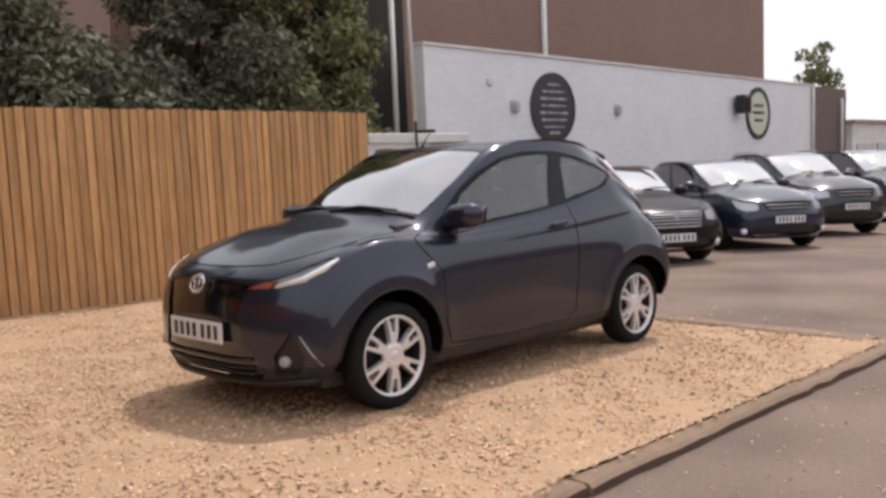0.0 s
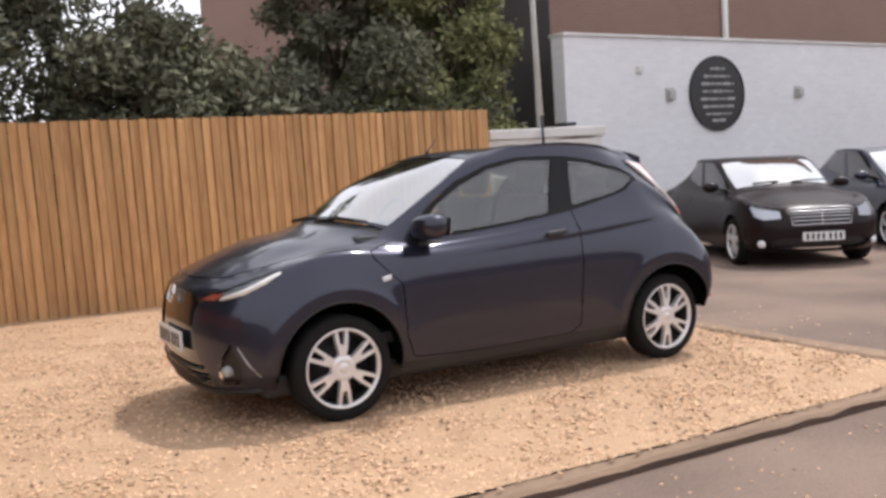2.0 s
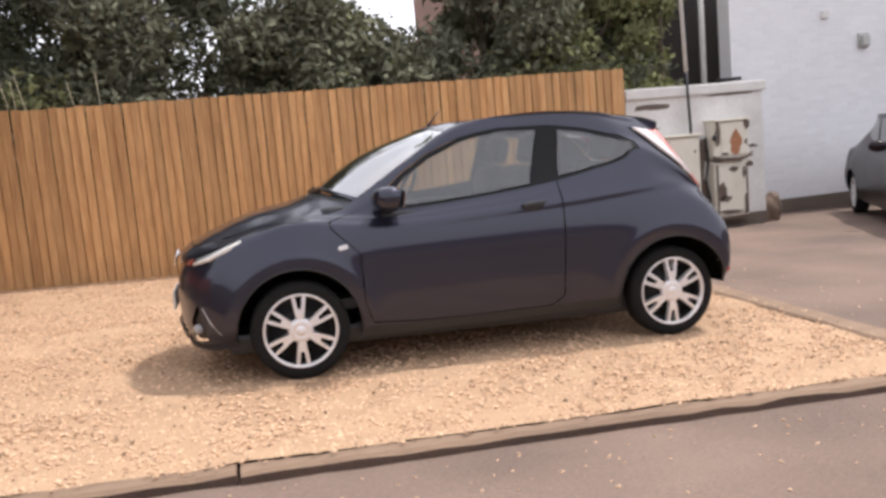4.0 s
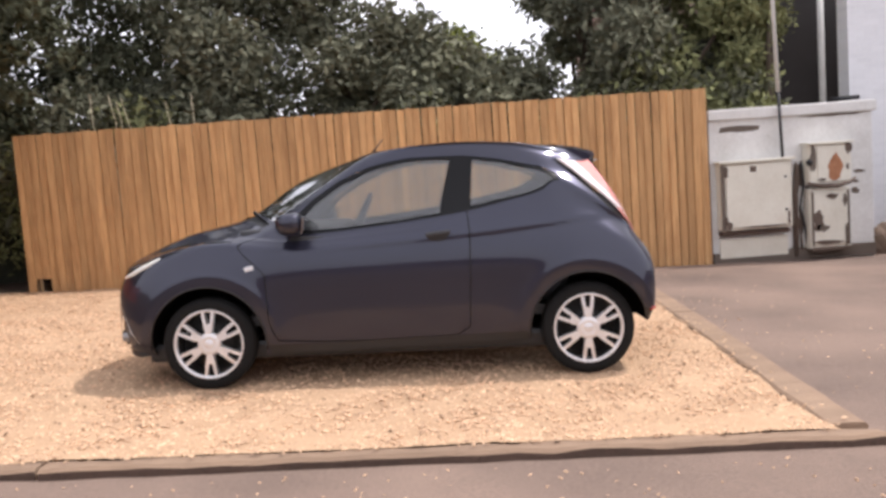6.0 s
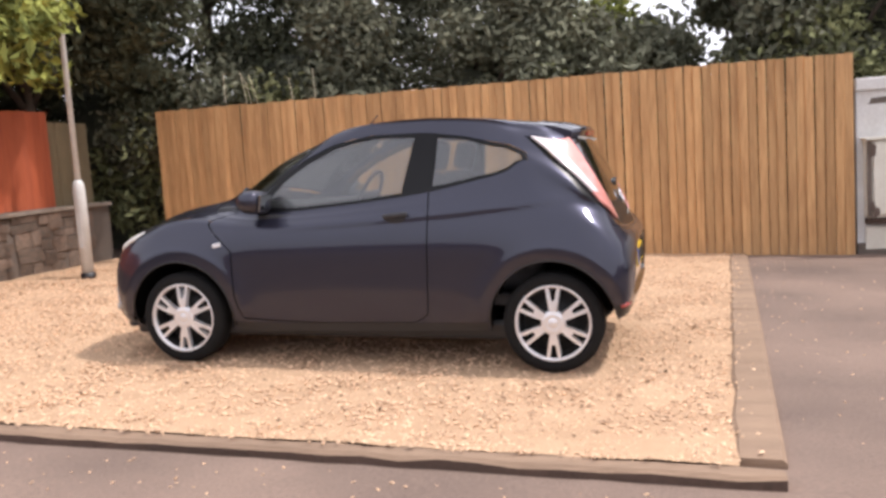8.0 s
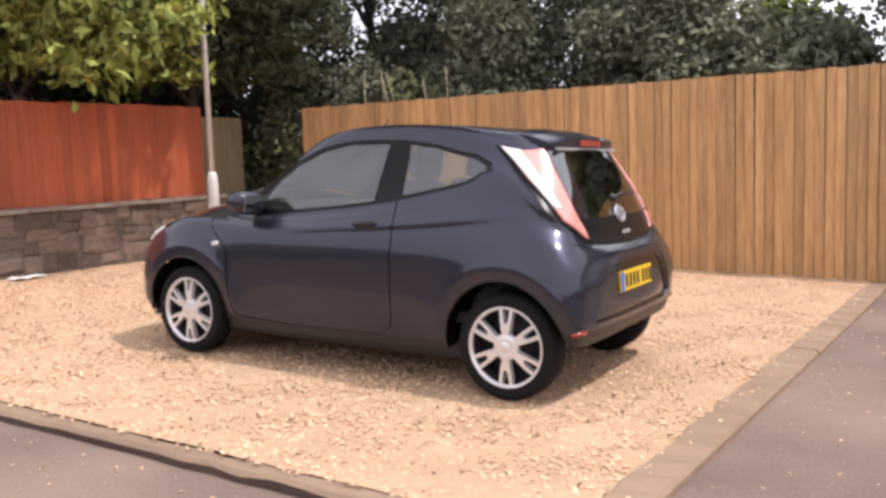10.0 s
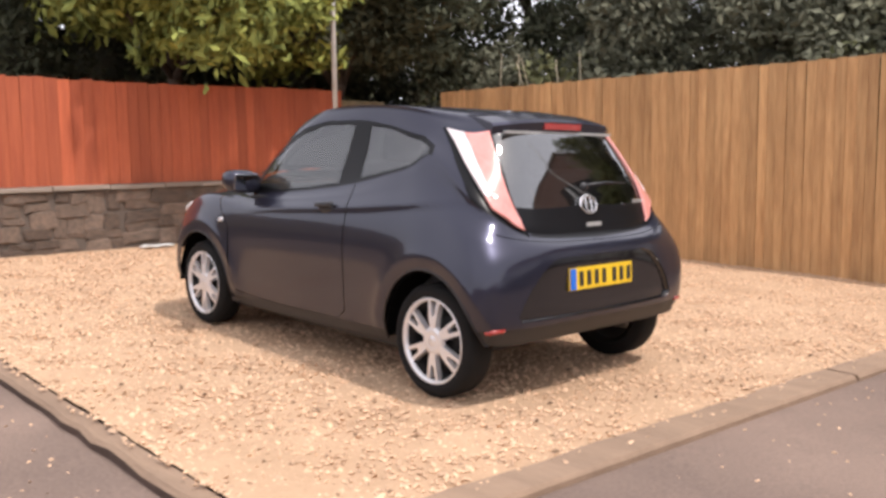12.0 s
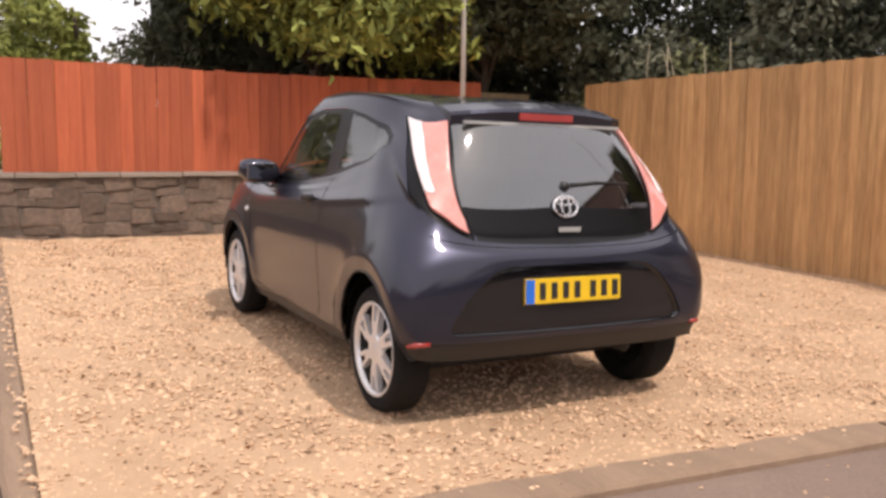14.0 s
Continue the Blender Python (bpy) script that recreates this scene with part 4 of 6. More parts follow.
class Shell:
    """The surface of one half of a car body: u runs nose to tail, v from the sill up to the middle of the roof."""

    def __init__(self, rings):
        self.rings = np.array([np.array(r, float).reshape(-1, 3) for r in rings])
        self.V, self.U = self.rings.shape[0] - 1, self.rings.shape[1] - 1
        self.relief = None

    def at(self, uv):
        uv = np.asarray(uv, float)
        cols = np.stack([catmull(r, uv[:, 0], True) for r in self.rings])      # V+1, n, 3
        cols = np.transpose(cols, (1, 0, 2))
        i = np.clip(np.floor(uv[:, 1]).astype(int), 0, self.V - 1)
        f = (uv[:, 1] - i)[:, None]
        n = np.arange(len(uv))
        p1, p2 = cols[n, i], cols[n, i + 1]
        p0 = np.where((i > 0)[:, None], cols[n, np.maximum(i - 1, 0)], 2 * p1 - p2)
        p3 = np.where((i < self.V - 1)[:, None], cols[n, np.minimum(i + 2, self.V)], p2 + (p2 - p1) * np.array([1, -1, 0]))
        p = 0.5 * (2 * p1 + (p2 - p0) * f + (2 * p0 - 5 * p1 + 4 * p2 - p3) * f ** 2 + (3 * p1 - p0 - 3 * p2 + p3) * f ** 3)
        if self.relief:
            p[:, 1] += self.relief(p)
        return p

    def normal(self, uv):
        uv = np.asarray(uv, float)
        e = 0.02
        lo, hi = np.array([0, 0]), np.array([self.U, self.V])
        du = self.at(np.clip(uv + (e, 0), lo, hi)) - self.at(np.clip(uv - (e, 0), lo, hi))
        dv = self.at(np.clip(uv + (0, e), lo, hi)) - self.at(np.clip(uv - (0, e), lo, hi))
        n = np.cross(du, dv)
        n /= np.linalg.norm(n, axis=1)[:, None] + 1e-12
        c = self.at(uv) - np.array([0, 0, 0.7])
        n[(n * c).sum(1) < 0] *= -1
        return n

    def find(self, pts, axes=(0, 2), u=(2.5, 9.5), v=(0, 9)):
        """(u, v) of points given by two coordinates (x, z as seen from the side, or y, z from front or rear)."""
        g = np.stack(np.meshgrid(np.linspace(*u, 120), np.linspace(*v, 100), indexing="ij"), -1).reshape(-1, 2)
        s = self.at(g)[:, list(axes)]
        out = []
        for p in pts:
            k = g[np.argmin(((s - np.array(p)) ** 2).sum(1))].copy()
            for _ in range(6):
                e = 0.01
                q = self.at(np.array([k, k + (e, 0), k + (0, e)]))[:, list(axes)]
                j = np.stack([(q[1] - q[0]) / e, (q[2] - q[0]) / e], 1)
                if abs(np.linalg.det(j)) < 1e-6:
                    break
                k = k + np.clip(np.linalg.solve(j, np.array(p) - q[0]), -0.2, 0.2)
                k = np.clip(k, (u[0], v[0]), (u[1], v[1]))
            out.append(tuple(k))
        return out

    def pieces(self, loops, nu=11, nv=6):
        """Cuts the (u, v) sheet along the loops {name: [(u, v), ..]}; later loops win. Returns {name: (uv, triangles)}; the rest is 'body'."""
        from_grid = [(i / nu, j / nv) for i in range(self.U * nu + 1) for j in range(self.V * nv + 1)]
        verts = [Vector(p) for p in from_grid]
        faces, names = [], []
        for name, loop in loops:
            dense = []
            for a, b in zip(loop, loop[1:] + loop[:1]):
                n = max(1, int(max(abs(a[0] - b[0]) * nu, abs(a[1] - b[1]) * nv)))
                dense += [(a[0] + (b[0] - a[0]) * k / n, a[1] + (b[1] - a[1]) * k / n) for k in range(n)]
            area = sum(a[0] * b[1] - a[1] * b[0] for a, b in zip(dense, dense[1:] + dense[:1]))
            if area < 0:
                dense.reverse()
            faces.append(list(range(len(verts), len(verts) + len(dense))))
            names.append(name)
            verts += [Vector((min(max(p[0], 0), self.U), min(max(p[1], 0), self.V))) for p in dense]
        vo, _, fo, _, _, orig = cdt(verts, [], faces, 0, 1e-5, True)
        uv = np.array([(p.x, p.y) for p in vo])
        got = {}
        for f, o in zip(fo, orig):
            name = names[max(o)] if o else "body"
            for k in range(1, len(f) - 1):
                got.setdefault(name, []).append((f[0], f[k], f[k + 1]))
        return {k: (uv, np.array(v)) for k, v in got.items()}

    def mesh(self, name, piece, mat, parent, side=0, inset=0.0, label="", skirt=False):
        """side -1 left, 1 right, 0 both halves joined along the middle. skirt: walls from a sunk piece out to the skin."""
        uv, tri = piece
        used, inv = np.unique(tri, return_inverse=True)
        uv = uv[used]
        tri = inv.reshape(-1, 3)
        p = self.at(uv)
        skin = p
        if inset:
            p = p - self.normal(uv) * inset
        if skirt:
            seen = collections.Counter(tuple(sorted(e)) for t in tri.tolist() for e in zip(t, t[1:] + t[:1]))
            rim = [e for t in tri.tolist() for e in zip(t, t[1:] + t[:1]) if seen[tuple(sorted(e))] == 1 and not (uv[e[0], 0] in (0, self.U) and uv[e[1], 0] in (0, self.U))]
            n = len(p)
            p = np.concatenate([p, skin + self.normal(uv) * 0.001])
            tri = np.concatenate([tri] + [np.array([(b, a, n + a), (b, n + a, n + b)]) for a, b in rim])
        vs, fs = [], []
        for s in ((-1, 1) if side == 0 else (side,)):
            o = len(vs)
            q = p * np.array([1, s, 1])
            vs += q.tolist()
            fs += [(o + t[0], o + t[2], o + t[1]) if s > 0 else (o + t[0], o + t[1], o + t[2]) for t in tri.tolist()]
        bm = bmesh.new()
        bv = [bm.verts.new(v) for v in vs]
        for f in fs:
            try:
                bm.faces.new([bv[k] for k in f])
            except ValueError:
                pass
        if side == 0:
            bmesh.ops.remove_doubles(bm, verts=bm.verts, dist=0.0008)
        ob = part(name, bm, mat, parent, label, smooth=True, turn=False)
        return ob


import collections

from mathutils.geometry import delaunay_2d_cdt as cdt


def band(loop, w, inside=False):
    """A thin closed strip round a loop of (x, z) points, as outer and inner loops."""
    n = len(loop)
    cx, cz = sum(p[0] for p in loop) / n, sum(p[1] for p in loop) / n
    out = []
    for i, p in enumerate(loop):
        a, b = loop[i - 1], loop[(i + 1) % n]
        dx, dz = b[0] - a[0], b[1] - a[1]
        l_ = math.hypot(dx, dz) + 1e-9
        nx, nz = dz / l_, -dx / l_
        if nx * (p[0] - cx) + nz * (p[1] - cz) < 0:
            nx, nz = -nx, -nz
        out.append((p[0] + nx * w, p[1] + nz * w))
    return out


def arc(cx, cz, r, a0, a1, n):
    return [(cx + r * math.cos(radians(a0 + (a1 - a0) * k / n)), cz + r * math.sin(radians(a0 + (a1 - a0) * k / n))) for k in range(n + 1)]


def wheel(parent, x, y, z, side, radius=0.285, width=0.165, spokes=6, rim_r=0.212, name="wheel", mat=None):
    """Tyre, rim, twin-spoke alloy face, hub cap and brake disc; side -1 or 1 is the face's direction in y."""
    mat = mat or M_ALLOY
    w = new(name)
    w.parent = parent
    w.location = (x, y, z)
    h = width / 2
    o = -side
    lathe("tyre", [(rim_r - 0.004, o * -h * 0.9), (rim_r + 0.012, o * -h), (radius - 0.035, o * -h * 1.04), (radius - 0.012, o * -h * 0.9), (radius, o * -h * 0.7),
                   (radius, o * h * 0.7), (radius - 0.012, o * h * 0.9), (rim_r, o * h)], M_TYRE, w, sides=48)
    lathe("rim", [(rim_r + 0.004, side * h * 0.94), (rim_r + 0.002, side * (h * 0.94 + 0.005)), (rim_r - 0.010, side * h * 0.92), (rim_r - 0.014, side * h * 0.72)], mat, w, sides=48)
    lathe("rim_barrel", [(rim_r - 0.014, side * h * 0.72), (rim_r - 0.022, side * h * 0.5), (rim_r - 0.03, -side * h * 0.6), (rim_r, -side * h)], M_BRAKE, w, "dark inner barrel", sides=40)
    lathe("brake_disc", [(0.02, side * 0.0), (0.13, side * 0.0), (0.135, -side * 0.02), (rim_r - 0.03, -side * 0.025)], M_BRAKE, w, sides=24)
    f = side * h * 0.86
    bm = bmesh.new()

    def bar(rows):
        """A dished bar through (radius, angle, half width, depth) rows."""
        ring = []
        for r_, ang, half, dep in rows:
            c = Vector((math.cos(ang) * r_, 0, math.sin(ang) * r_))
            t = Vector((-math.sin(ang), 0, math.cos(ang)))
            y1, y0 = f + side * dep, f + side * dep - side * 0.03
            ring.append([bm.verts.new(c + t * half + Vector((0, y0, 0))), bm.verts.new(c + t * half * 0.75 + Vector((0, y1, 0))),
                         bm.verts.new(c - t * half * 0.75 + Vector((0, y1, 0))), bm.verts.new(c - t * half + Vector((0, y0, 0)))])
        for p, q in zip(ring, ring[1:]):
            for i in range(4):
                bm.faces.new((p[i], p[(i + 1) % 4], q[(i + 1) % 4], q[i]))
        bm.faces.new(ring[0])
        bm.faces.new(ring[-1])

    q = rim_r / 0.212
    for k in range(spokes):
        a = radians(90 + 360 * k / spokes)
        # a broad root that forks into two arms round a narrow slot
        bar([(0.05 * q, a, 0.026 * q, 0.002), (0.085 * q, a, 0.027 * q, 0.003), (0.125 * q, a, 0.022 * q, 0.001)])
        for sg in (-1, 1):
            bar([(0.085 * q, a + sg * 0.16, 0.013 * q, 0.004), (0.13 * q, a + sg * 0.165, 0.0125 * q, 0.003), (0.204 * q, a + sg * 0.155, 0.0125 * q, -0.003)])
    part("spokes", bm, mat, w)
    lathe("hub_cap", [(0.0, f + side * 0.006), (0.028, f + side * 0.006), (0.031, f + side * 0.003), (0.034, f + side * 0.005), (0.064, f + side * 0.003), (0.072, f - side * 0.004), (0.074, f - side * 0.02)], mat, w, sides=24)
    return w


def plate(parent, x, y, z, facing, mat, blue=True, tilt=0.0, name="number_plate"):
    """Number plate with plain bars for its characters. facing: -1 towards -x, 1 towards +x."""
    p = box(name, (0, 0, 0), (0.012, 0.52, 0.111), mat, parent, bevel=0.003)
    p.matrix_local = pose(x, y, z, 0, tilt, 0)
    o = facing * 0.008
    for k, dy in enumerate((-0.175, -0.113, -0.051, 0.011, 0.098, 0.160, 0.222) if facing > 0 else (-0.215, -0.15, -0.085, 0.0, 0.065, 0.13, 0.195)):
        box("character_bar", (o, dy + 0.005, 0), (0.004, 0.030, 0.072), M_SATIN, p)
    if blue:
        box("blue_band", (o, -0.235 if facing > 0 else 0.235, 0), (0.003, 0.045, 0.105), M_PLATEBLUE, p, "blue band")
    return p


# control rings of the hatchback, each 12 stations of (x, |y|, z)
HR0 = [-1.80, 0, .19, -1.77, .36, .19, -1.66, .60, .20, -1.50, .70, .21, -1.17, .745, .21, -.6, .75, .205, .35, .755, .22, .85, .765, .24, 1.17, .78, 0.30, 1.50, 0.78, 0.325, 1.57, 0.60, 0.31, 1.57, 0, 0.305]
HR1 = [-1.86, 0, .29, -1.83, .38, .29, -1.715, .655, .31, -1.52, .765, .33, -1.17, .795, .35, -.6, .772, .32, .35, .775, .34, .85, .79, .36, 1.17, .805, 0.42, 1.52, 0.815, 0.435, 1.605, 0.615, 0.415, 1.62, 0, 0.41]
HR2 = [-1.875, 0, .50, -1.845, .38, .50, -1.725, .655, .53, -1.53, .77, .55, -1.17, .805, .58, -.6, .788, .52, .35, .792, .54, .85, .806, .56, 1.17, .82, .58, 1.525, 0.828, 0.585, 1.61, 0.61, 0.57, 1.62, 0, 0.565]
HR3 = [-1.855, 0, .665, -1.82, .36, .665, -1.70, .62, .68, -1.51, .745, .71, -1.17, .79, .75, -.6, .796, .69, .35, .803, .71, .85, .815, .73, 1.17, 0.830, .735, 1.505, 0.815, 0.70, 1.605, 0.57, 0.69, 1.622, 0, 0.69]
HR4 = [-1.785, 0, .775, -1.745, .34, .78, -1.60, .58, .80, -1.42, .695, .845, -1.15, .745, .885, -.6, .775, .825, .35, .782, .87, .85, .785, .905, 1.19, 0.795, 0.885, 1.475, 0.765, 0.80, 1.59, 0.47, 0.765, 1.605, 0, 0.755]
HR5 = [-1.41, 0, .935, -1.38, .32, .935, -1.24, .52, .925, -1.12, .63, .92, -.95, .695, .91, -.52, .735, .885, .35, .745, .95, .82, .735, 1.02, 1.10, .722, 1.05, 1.44, 0.685, 0.895, 1.525, .45, .82, 1.545, 0, .81]
HR6 = [-1.03, 0, 1.035, -1.00, .30, 1.025, -.90, .48, 1.005, -.82, .59, .98, -.74, 0.66, .95, -.45, 0.70, .945, .35, 0.705, 1.03, .80, 0.69, 1.13, 1.03, 0.675, 1.19, 1.375, 0.69, 0.99, 1.50, .47, .88, 1.525, 0, .86]
HR7 = [-.66, 0, 1.265, -.64, .29, 1.25, -.56, .47, 1.21, -.49, 0.60, 1.185, -.39, 0.655, 1.17, -.18, 0.67, 1.17, .40, 0.662, 1.22, .78, 0.645, 1.26, .99, 0.615, 1.275, 1.27, 0.60, 1.16, 1.40, 0.43, 1.12, 1.425, 0, 1.11]
HR8 = [-.24, 0, 1.415, -.22, 0.30, 1.408, -.19, 0.47, 1.397, -.18, 0.58, 1.386, -.07, 0.615, 1.402, .10, 0.624, 1.42, .45, 0.622, 1.434, .75, 0.60, 1.416, .97, 0.545, 1.375, 1.15, 0.505, 1.345, 1.255, 0.35, 1.358, 1.275, 0, 1.365]
HR9 = [-.08, 0, 1.447, -.07, 0.2, 1.444, -.05, 0.37, 1.438, -.02, 0.47, 1.433, .06, 0.525, 1.440, .2, 0.555, 1.452, .45, 0.57, 1.461, .75, 0.54, 1.449, .92, 0.475, 1.428, 1.06, 0.40, 1.415, 1.13, .22, 1.415, 1.14, 0, 1.418]
HR10 = [.12, 0, 1.462, .13, .0, 1.462, .15, 0, 1.463, .18, 0, 1.464, .22, 0, 1.466, .3, 0, 1.468, .45, 0, 1.468, .62, 0, 1.462, .76, 0, 1.455, .86, 0, 1.448, .92, 0, 1.443, .94, 0, 1.441]

hatch = tagged(new("hatchback_car"), "small dark blue-grey three-door hatchback parked on golden gravel", "car")
CAR_O = (5.842, 4.439, ground_z(5.842, 4.439) + 0.004)
car_x = Vector((2.336, -0.125, -0.0613)).normalized()
car_n = Vector((0.0535, 0.9986, -0.0154))
car_z = car_x.cross(car_n).normalized()
car_n = car_z.cross(car_x)
hatch.matrix_world = Matrix.Translation(CAR_O) @ Matrix((car_x, car_n, car_z)).transposed().to_4x4()

hs = Shell([HR0, HR1, HR2, HR3, HR4, HR5, HR6, HR7, HR8, HR9, HR10])
FH, RH, WZ = (-1.17, 0.285), (1.17, 0.285), 0.285
ARCH = 0.358


def flank_relief(p):
    """Flared wheel arches and the pressed line that climbs from the door to the tail light."""
    x, y, z = p[:, 0], p[:, 1], p[:, 2]
    out = np.zeros(len(p))
    for cx, cz in (FH, RH):
        r = np.hypot(x - cx, z - cz)
        inner = 0.018 - (0.43 - r) / (0.43 - ARCH) * 0.007
        outer = 0.018 * np.exp(-np.maximum(r - 0.43, 0) / 0.05)
        out += np.where(r < 0.43, np.maximum(inner, -0.006), outer) * np.clip((z - 0.22) / 0.12, 0, 1)
    line = np.interp(x, (-.7, -.3, .0, .3, .6, .94, 1.33, 1.45), (.82, .852, .872, .89, .912, .945, .985, .995))
    d = z - line
    strength = np.clip((x + .65) / .5, 0, 1) * np.clip((1.46 - x) / .3, 0, 1) * (0.55 + 0.45 * np.clip((x - .1) / .6, 0, 1))
    above = 0.007 * np.exp(-np.maximum(d, 0) / 0.05)
    below = np.where(d > -0.03, 0.007 + d / 0.03 * 0.012, -0.005 * np.exp(-np.maximum(-d - 0.03, 0) / 0.07))
    out += np.where(d > 0, above, below) * strength
    return out * np.clip((y - 0.35) / 0.2, 0, 1)


hs.relief = flank_relief


def arch_loop(shell, cx, cz, r, u):
    up = shell.find(arc(cx, cz, r, 195, -15, 26), u=u, v=(0, 5))
    return up + [(up[-1][0], -0.1), (up[0][0], -0.1)]


side_front = [(-.60, .962), (-.32, .966), (.04, 1.0), (.285, 1.032), (.36, 1.352), (.11, 1.352), (-.13, 1.305), (-.32, 1.225), (-.47, 1.13), (-.57, 1.03)]
side_rear = [(.475, 1.066), (.66, 1.10), (.92, 1.165), (1.0, 1.205), (.985, 1.235), (.90, 1.272), (.67, 1.325), (.50, 1.345)]
trim_loop = [(-.68, .940), (-.32, .944), (.04, .978), (.36, 1.018), (.66, 1.075), (.93, 1.145), (1.035, 1.195), (1.02, 1.24), (.92, 1.29), (.67, 1.345), (.45, 1.375), (.11, 1.375), (-.15, 1.328), (-.345, 1.245), (-.50, 1.145), (-.61, 1.05)]
door_loop = [(-.795, .935), (-.80, .70), (-.79, .42), (-.74, .29), (-.2, .265), (.36, .275), (.445, .33), (.455, .60), (.455, 1.03)]
SV = dict(u=(3.0, 9.2), v=(4.5, 9.0))


def door_line(loop, w):
    """Open strip along a path of (x, z)."""
    a, b = [], []
    for i, p in enumerate(loop):
        q0, q1 = loop[max(i - 1, 0)], loop[min(i + 1, len(loop) - 1)]
        dx, dz = q1[0] - q0[0], q1[1] - q0[1]
        k = math.hypot(dx, dz)
        a.append((p[0] - dz / k * w, p[1] + dx / k * w))
        b.append((p[0] + dz / k * w, p[1] - dx / k * w))
    return a + b[::-1]


head_lamp = [(1.25, 3.15), (1.75, 3.10), (2.35, 3.28), (2.8, 3.52), (3.02, 3.80), (2.75, 3.95), (2.25, 3.86), (1.6, 3.52)]
head_amber = [(1.12, 3.16), (1.55, 3.12), (1.72, 3.42), (1.45, 3.42)]
# tail lights: outer edge as seen from the side (x, z), the rest as seen from behind (y, z)
SIDE, REAR = dict(u=(7.6, 9.7), v=(4.4, 8.6)), dict(axes=(1, 2), u=(8.7, 11), v=(3.2, 8.6))
tail_outer = hs.find([(1.035, 1.325), (1.13, 1.25), (1.22, 1.165), (1.315, 1.08), (1.387, 1.005)], **SIDE)
tail_foot = hs.find([(.65, .947), (.59, .90), (.50, .842)], **REAR)
tail_inner = hs.find([(.515, .89), (.535, .96), (.54, 1.03), (.53, 1.12), (.505, 1.22), (.475, 1.312)], **REAR)
tail_lamp = tail_outer + tail_foot + tail_inner
tail_surround = (hs.find([(1.0, 1.335), (1.095, 1.25), (1.185, 1.16), (1.28, 1.07), (1.352, .985)], **SIDE) + hs.find([(.655, .91), (.59, .863), (.485, .812)], **REAR)
                 + hs.find([(.485, .89), (.505, .96), (.51, 1.03), (.50, 1.12), (.478, 1.22), (.452, 1.325)], **REAR))
tail_mid = [tuple(a + (b - a) * k for a, b in zip(p, q)) for p, q, k in
            zip(tail_outer, hs.find([(.475, 1.315), (.498, 1.25), (.522, 1.165), (.537, 1.08), (.54, 1.005)], **REAR), (.42, .40, .38, .36, .40))]
tail_white = tail_outer + tail_mid[::-1]
glass_edge = hs.find([(.462, 1.325), (.488, 1.22), (.51, 1.12), (.52, 1.03), (.515, .96), (.495, .89), (.468, .815)], **REAR)
rear_glass = [(11, 7.92)] + glass_edge + [(11, 4.62)]
# black lower glass: a building's dark reflection put into the colour
reflection_edge = hs.find([(.513, .955), (.495, .89), (.468, .815)], **REAR)
dark_reflection = [(11, hs.find([(0.0, .955)], axes=(1, 2), u=(10.9, 11), v=(4, 8))[0][1])] + reflection_edge + [(11, 4.62)]
bumper_recess = hs.find([(.02, .712), (.34, .712), (.40, .70), (.63, .455), (.61, .425), (.02, .415)], axes=(1, 2), u=(9.0, 11), v=(.6, 3.9))
bumper_recess = [(11, bumper_recess[0][1])] + bumper_recess[1:-1] + [(11, bumper_recess[-1][1])]
loops = [
    ("bonnet_gap", [(0, 4.06), (1.35, 4.08), (2.2, 4.42), (2.85, 4.75), (3.35, 5.2), (3.2, 5.75), (2.9, 6.02), (0, 6.02)]),
    ("bonnet", [(0, 4.10), (1.33, 4.12), (2.17, 4.46), (2.82, 4.80), (3.28, 5.2), (3.14, 5.72), (2.86, 5.97), (0, 5.97)]),
    ("cowl", [(0, 5.99), (2.9, 5.99), (2.95, 6.2), (0, 6.2)]),
    ("screen_trim", [(0, 6.18), (3.0, 6.12), (3.02, 7.2), (2.92, 8.0), (0, 8.03)]),
    ("windscreen", [(0, 6.22), (2.84, 6.2), (2.86, 7.2), (2.74, 7.93), (0, 7.95)]),
    ("grille", [(0, .35), (1.25, .45), (1.45, .9), (1.05, 1.5), (.92, 2.2), (1.05, 2.9), (1.35, 3.22), (.7, 3.5), (0, 3.55)]),
    ("fog_recess", [(1.55, .55), (2.05, .6), (2.2, 1.2), (1.95, 1.75), (1.6, 1.3)]),
    ("lamp_front", head_lamp),
    ("lamp_amber", head_amber),
    ("window_trim", hs.find(trim_loop, **SV)),
    ("window_front", hs.find(side_front, **SV)),
    ("window_rear", hs.find(side_rear, **SV)),
    ("door_gap", hs.find(door_line(door_loop, .004), u=(3.0, 8.5), v=(0.1, 6.5))),
    ("tail_surround", tail_surround),
    ("rear_glass", rear_glass),
    ("dark_reflection", dark_reflection),
    ("tail_lamp", tail_lamp),
    ("tail_white", tail_white),
    ("hatch_gap", [(9.2, 4.50), (11, 4.42), (11, 4.47), (9.2, 4.55)]),
    ("bumper_recess", bumper_recess),
    ("diffuser", [(8.6, 0), (8.7, .55), (9.2, .72), (9.9, .82), (11, .86), (11, 0)]),
    ("sill_trim", hs.find([(-.80, .265), (.80, .285), (.80, .215), (-.80, .19)], u=(3.5, 8.5), v=(0, 2))),
    ("arch_f", arch_loop(hs, *FH, ARCH, (2.6, 5.4))),
    ("arch_r", arch_loop(hs, *RH, ARCH, (6.5, 9.3))),
]
pc = hs.pieces(loops, nu=20, nv=12)
hs.mesh("body", pc["body"], M_PAINT, hatch)
hs.mesh("bonnet", pc["bonnet"], M_PAINT, hatch)
hs.mesh("bonnet_gap", pc["bonnet_gap"], M_BLACK, hatch, inset=0.012)
hs.mesh("cowl", pc["cowl"], M_BLACK, hatch, inset=0.012)
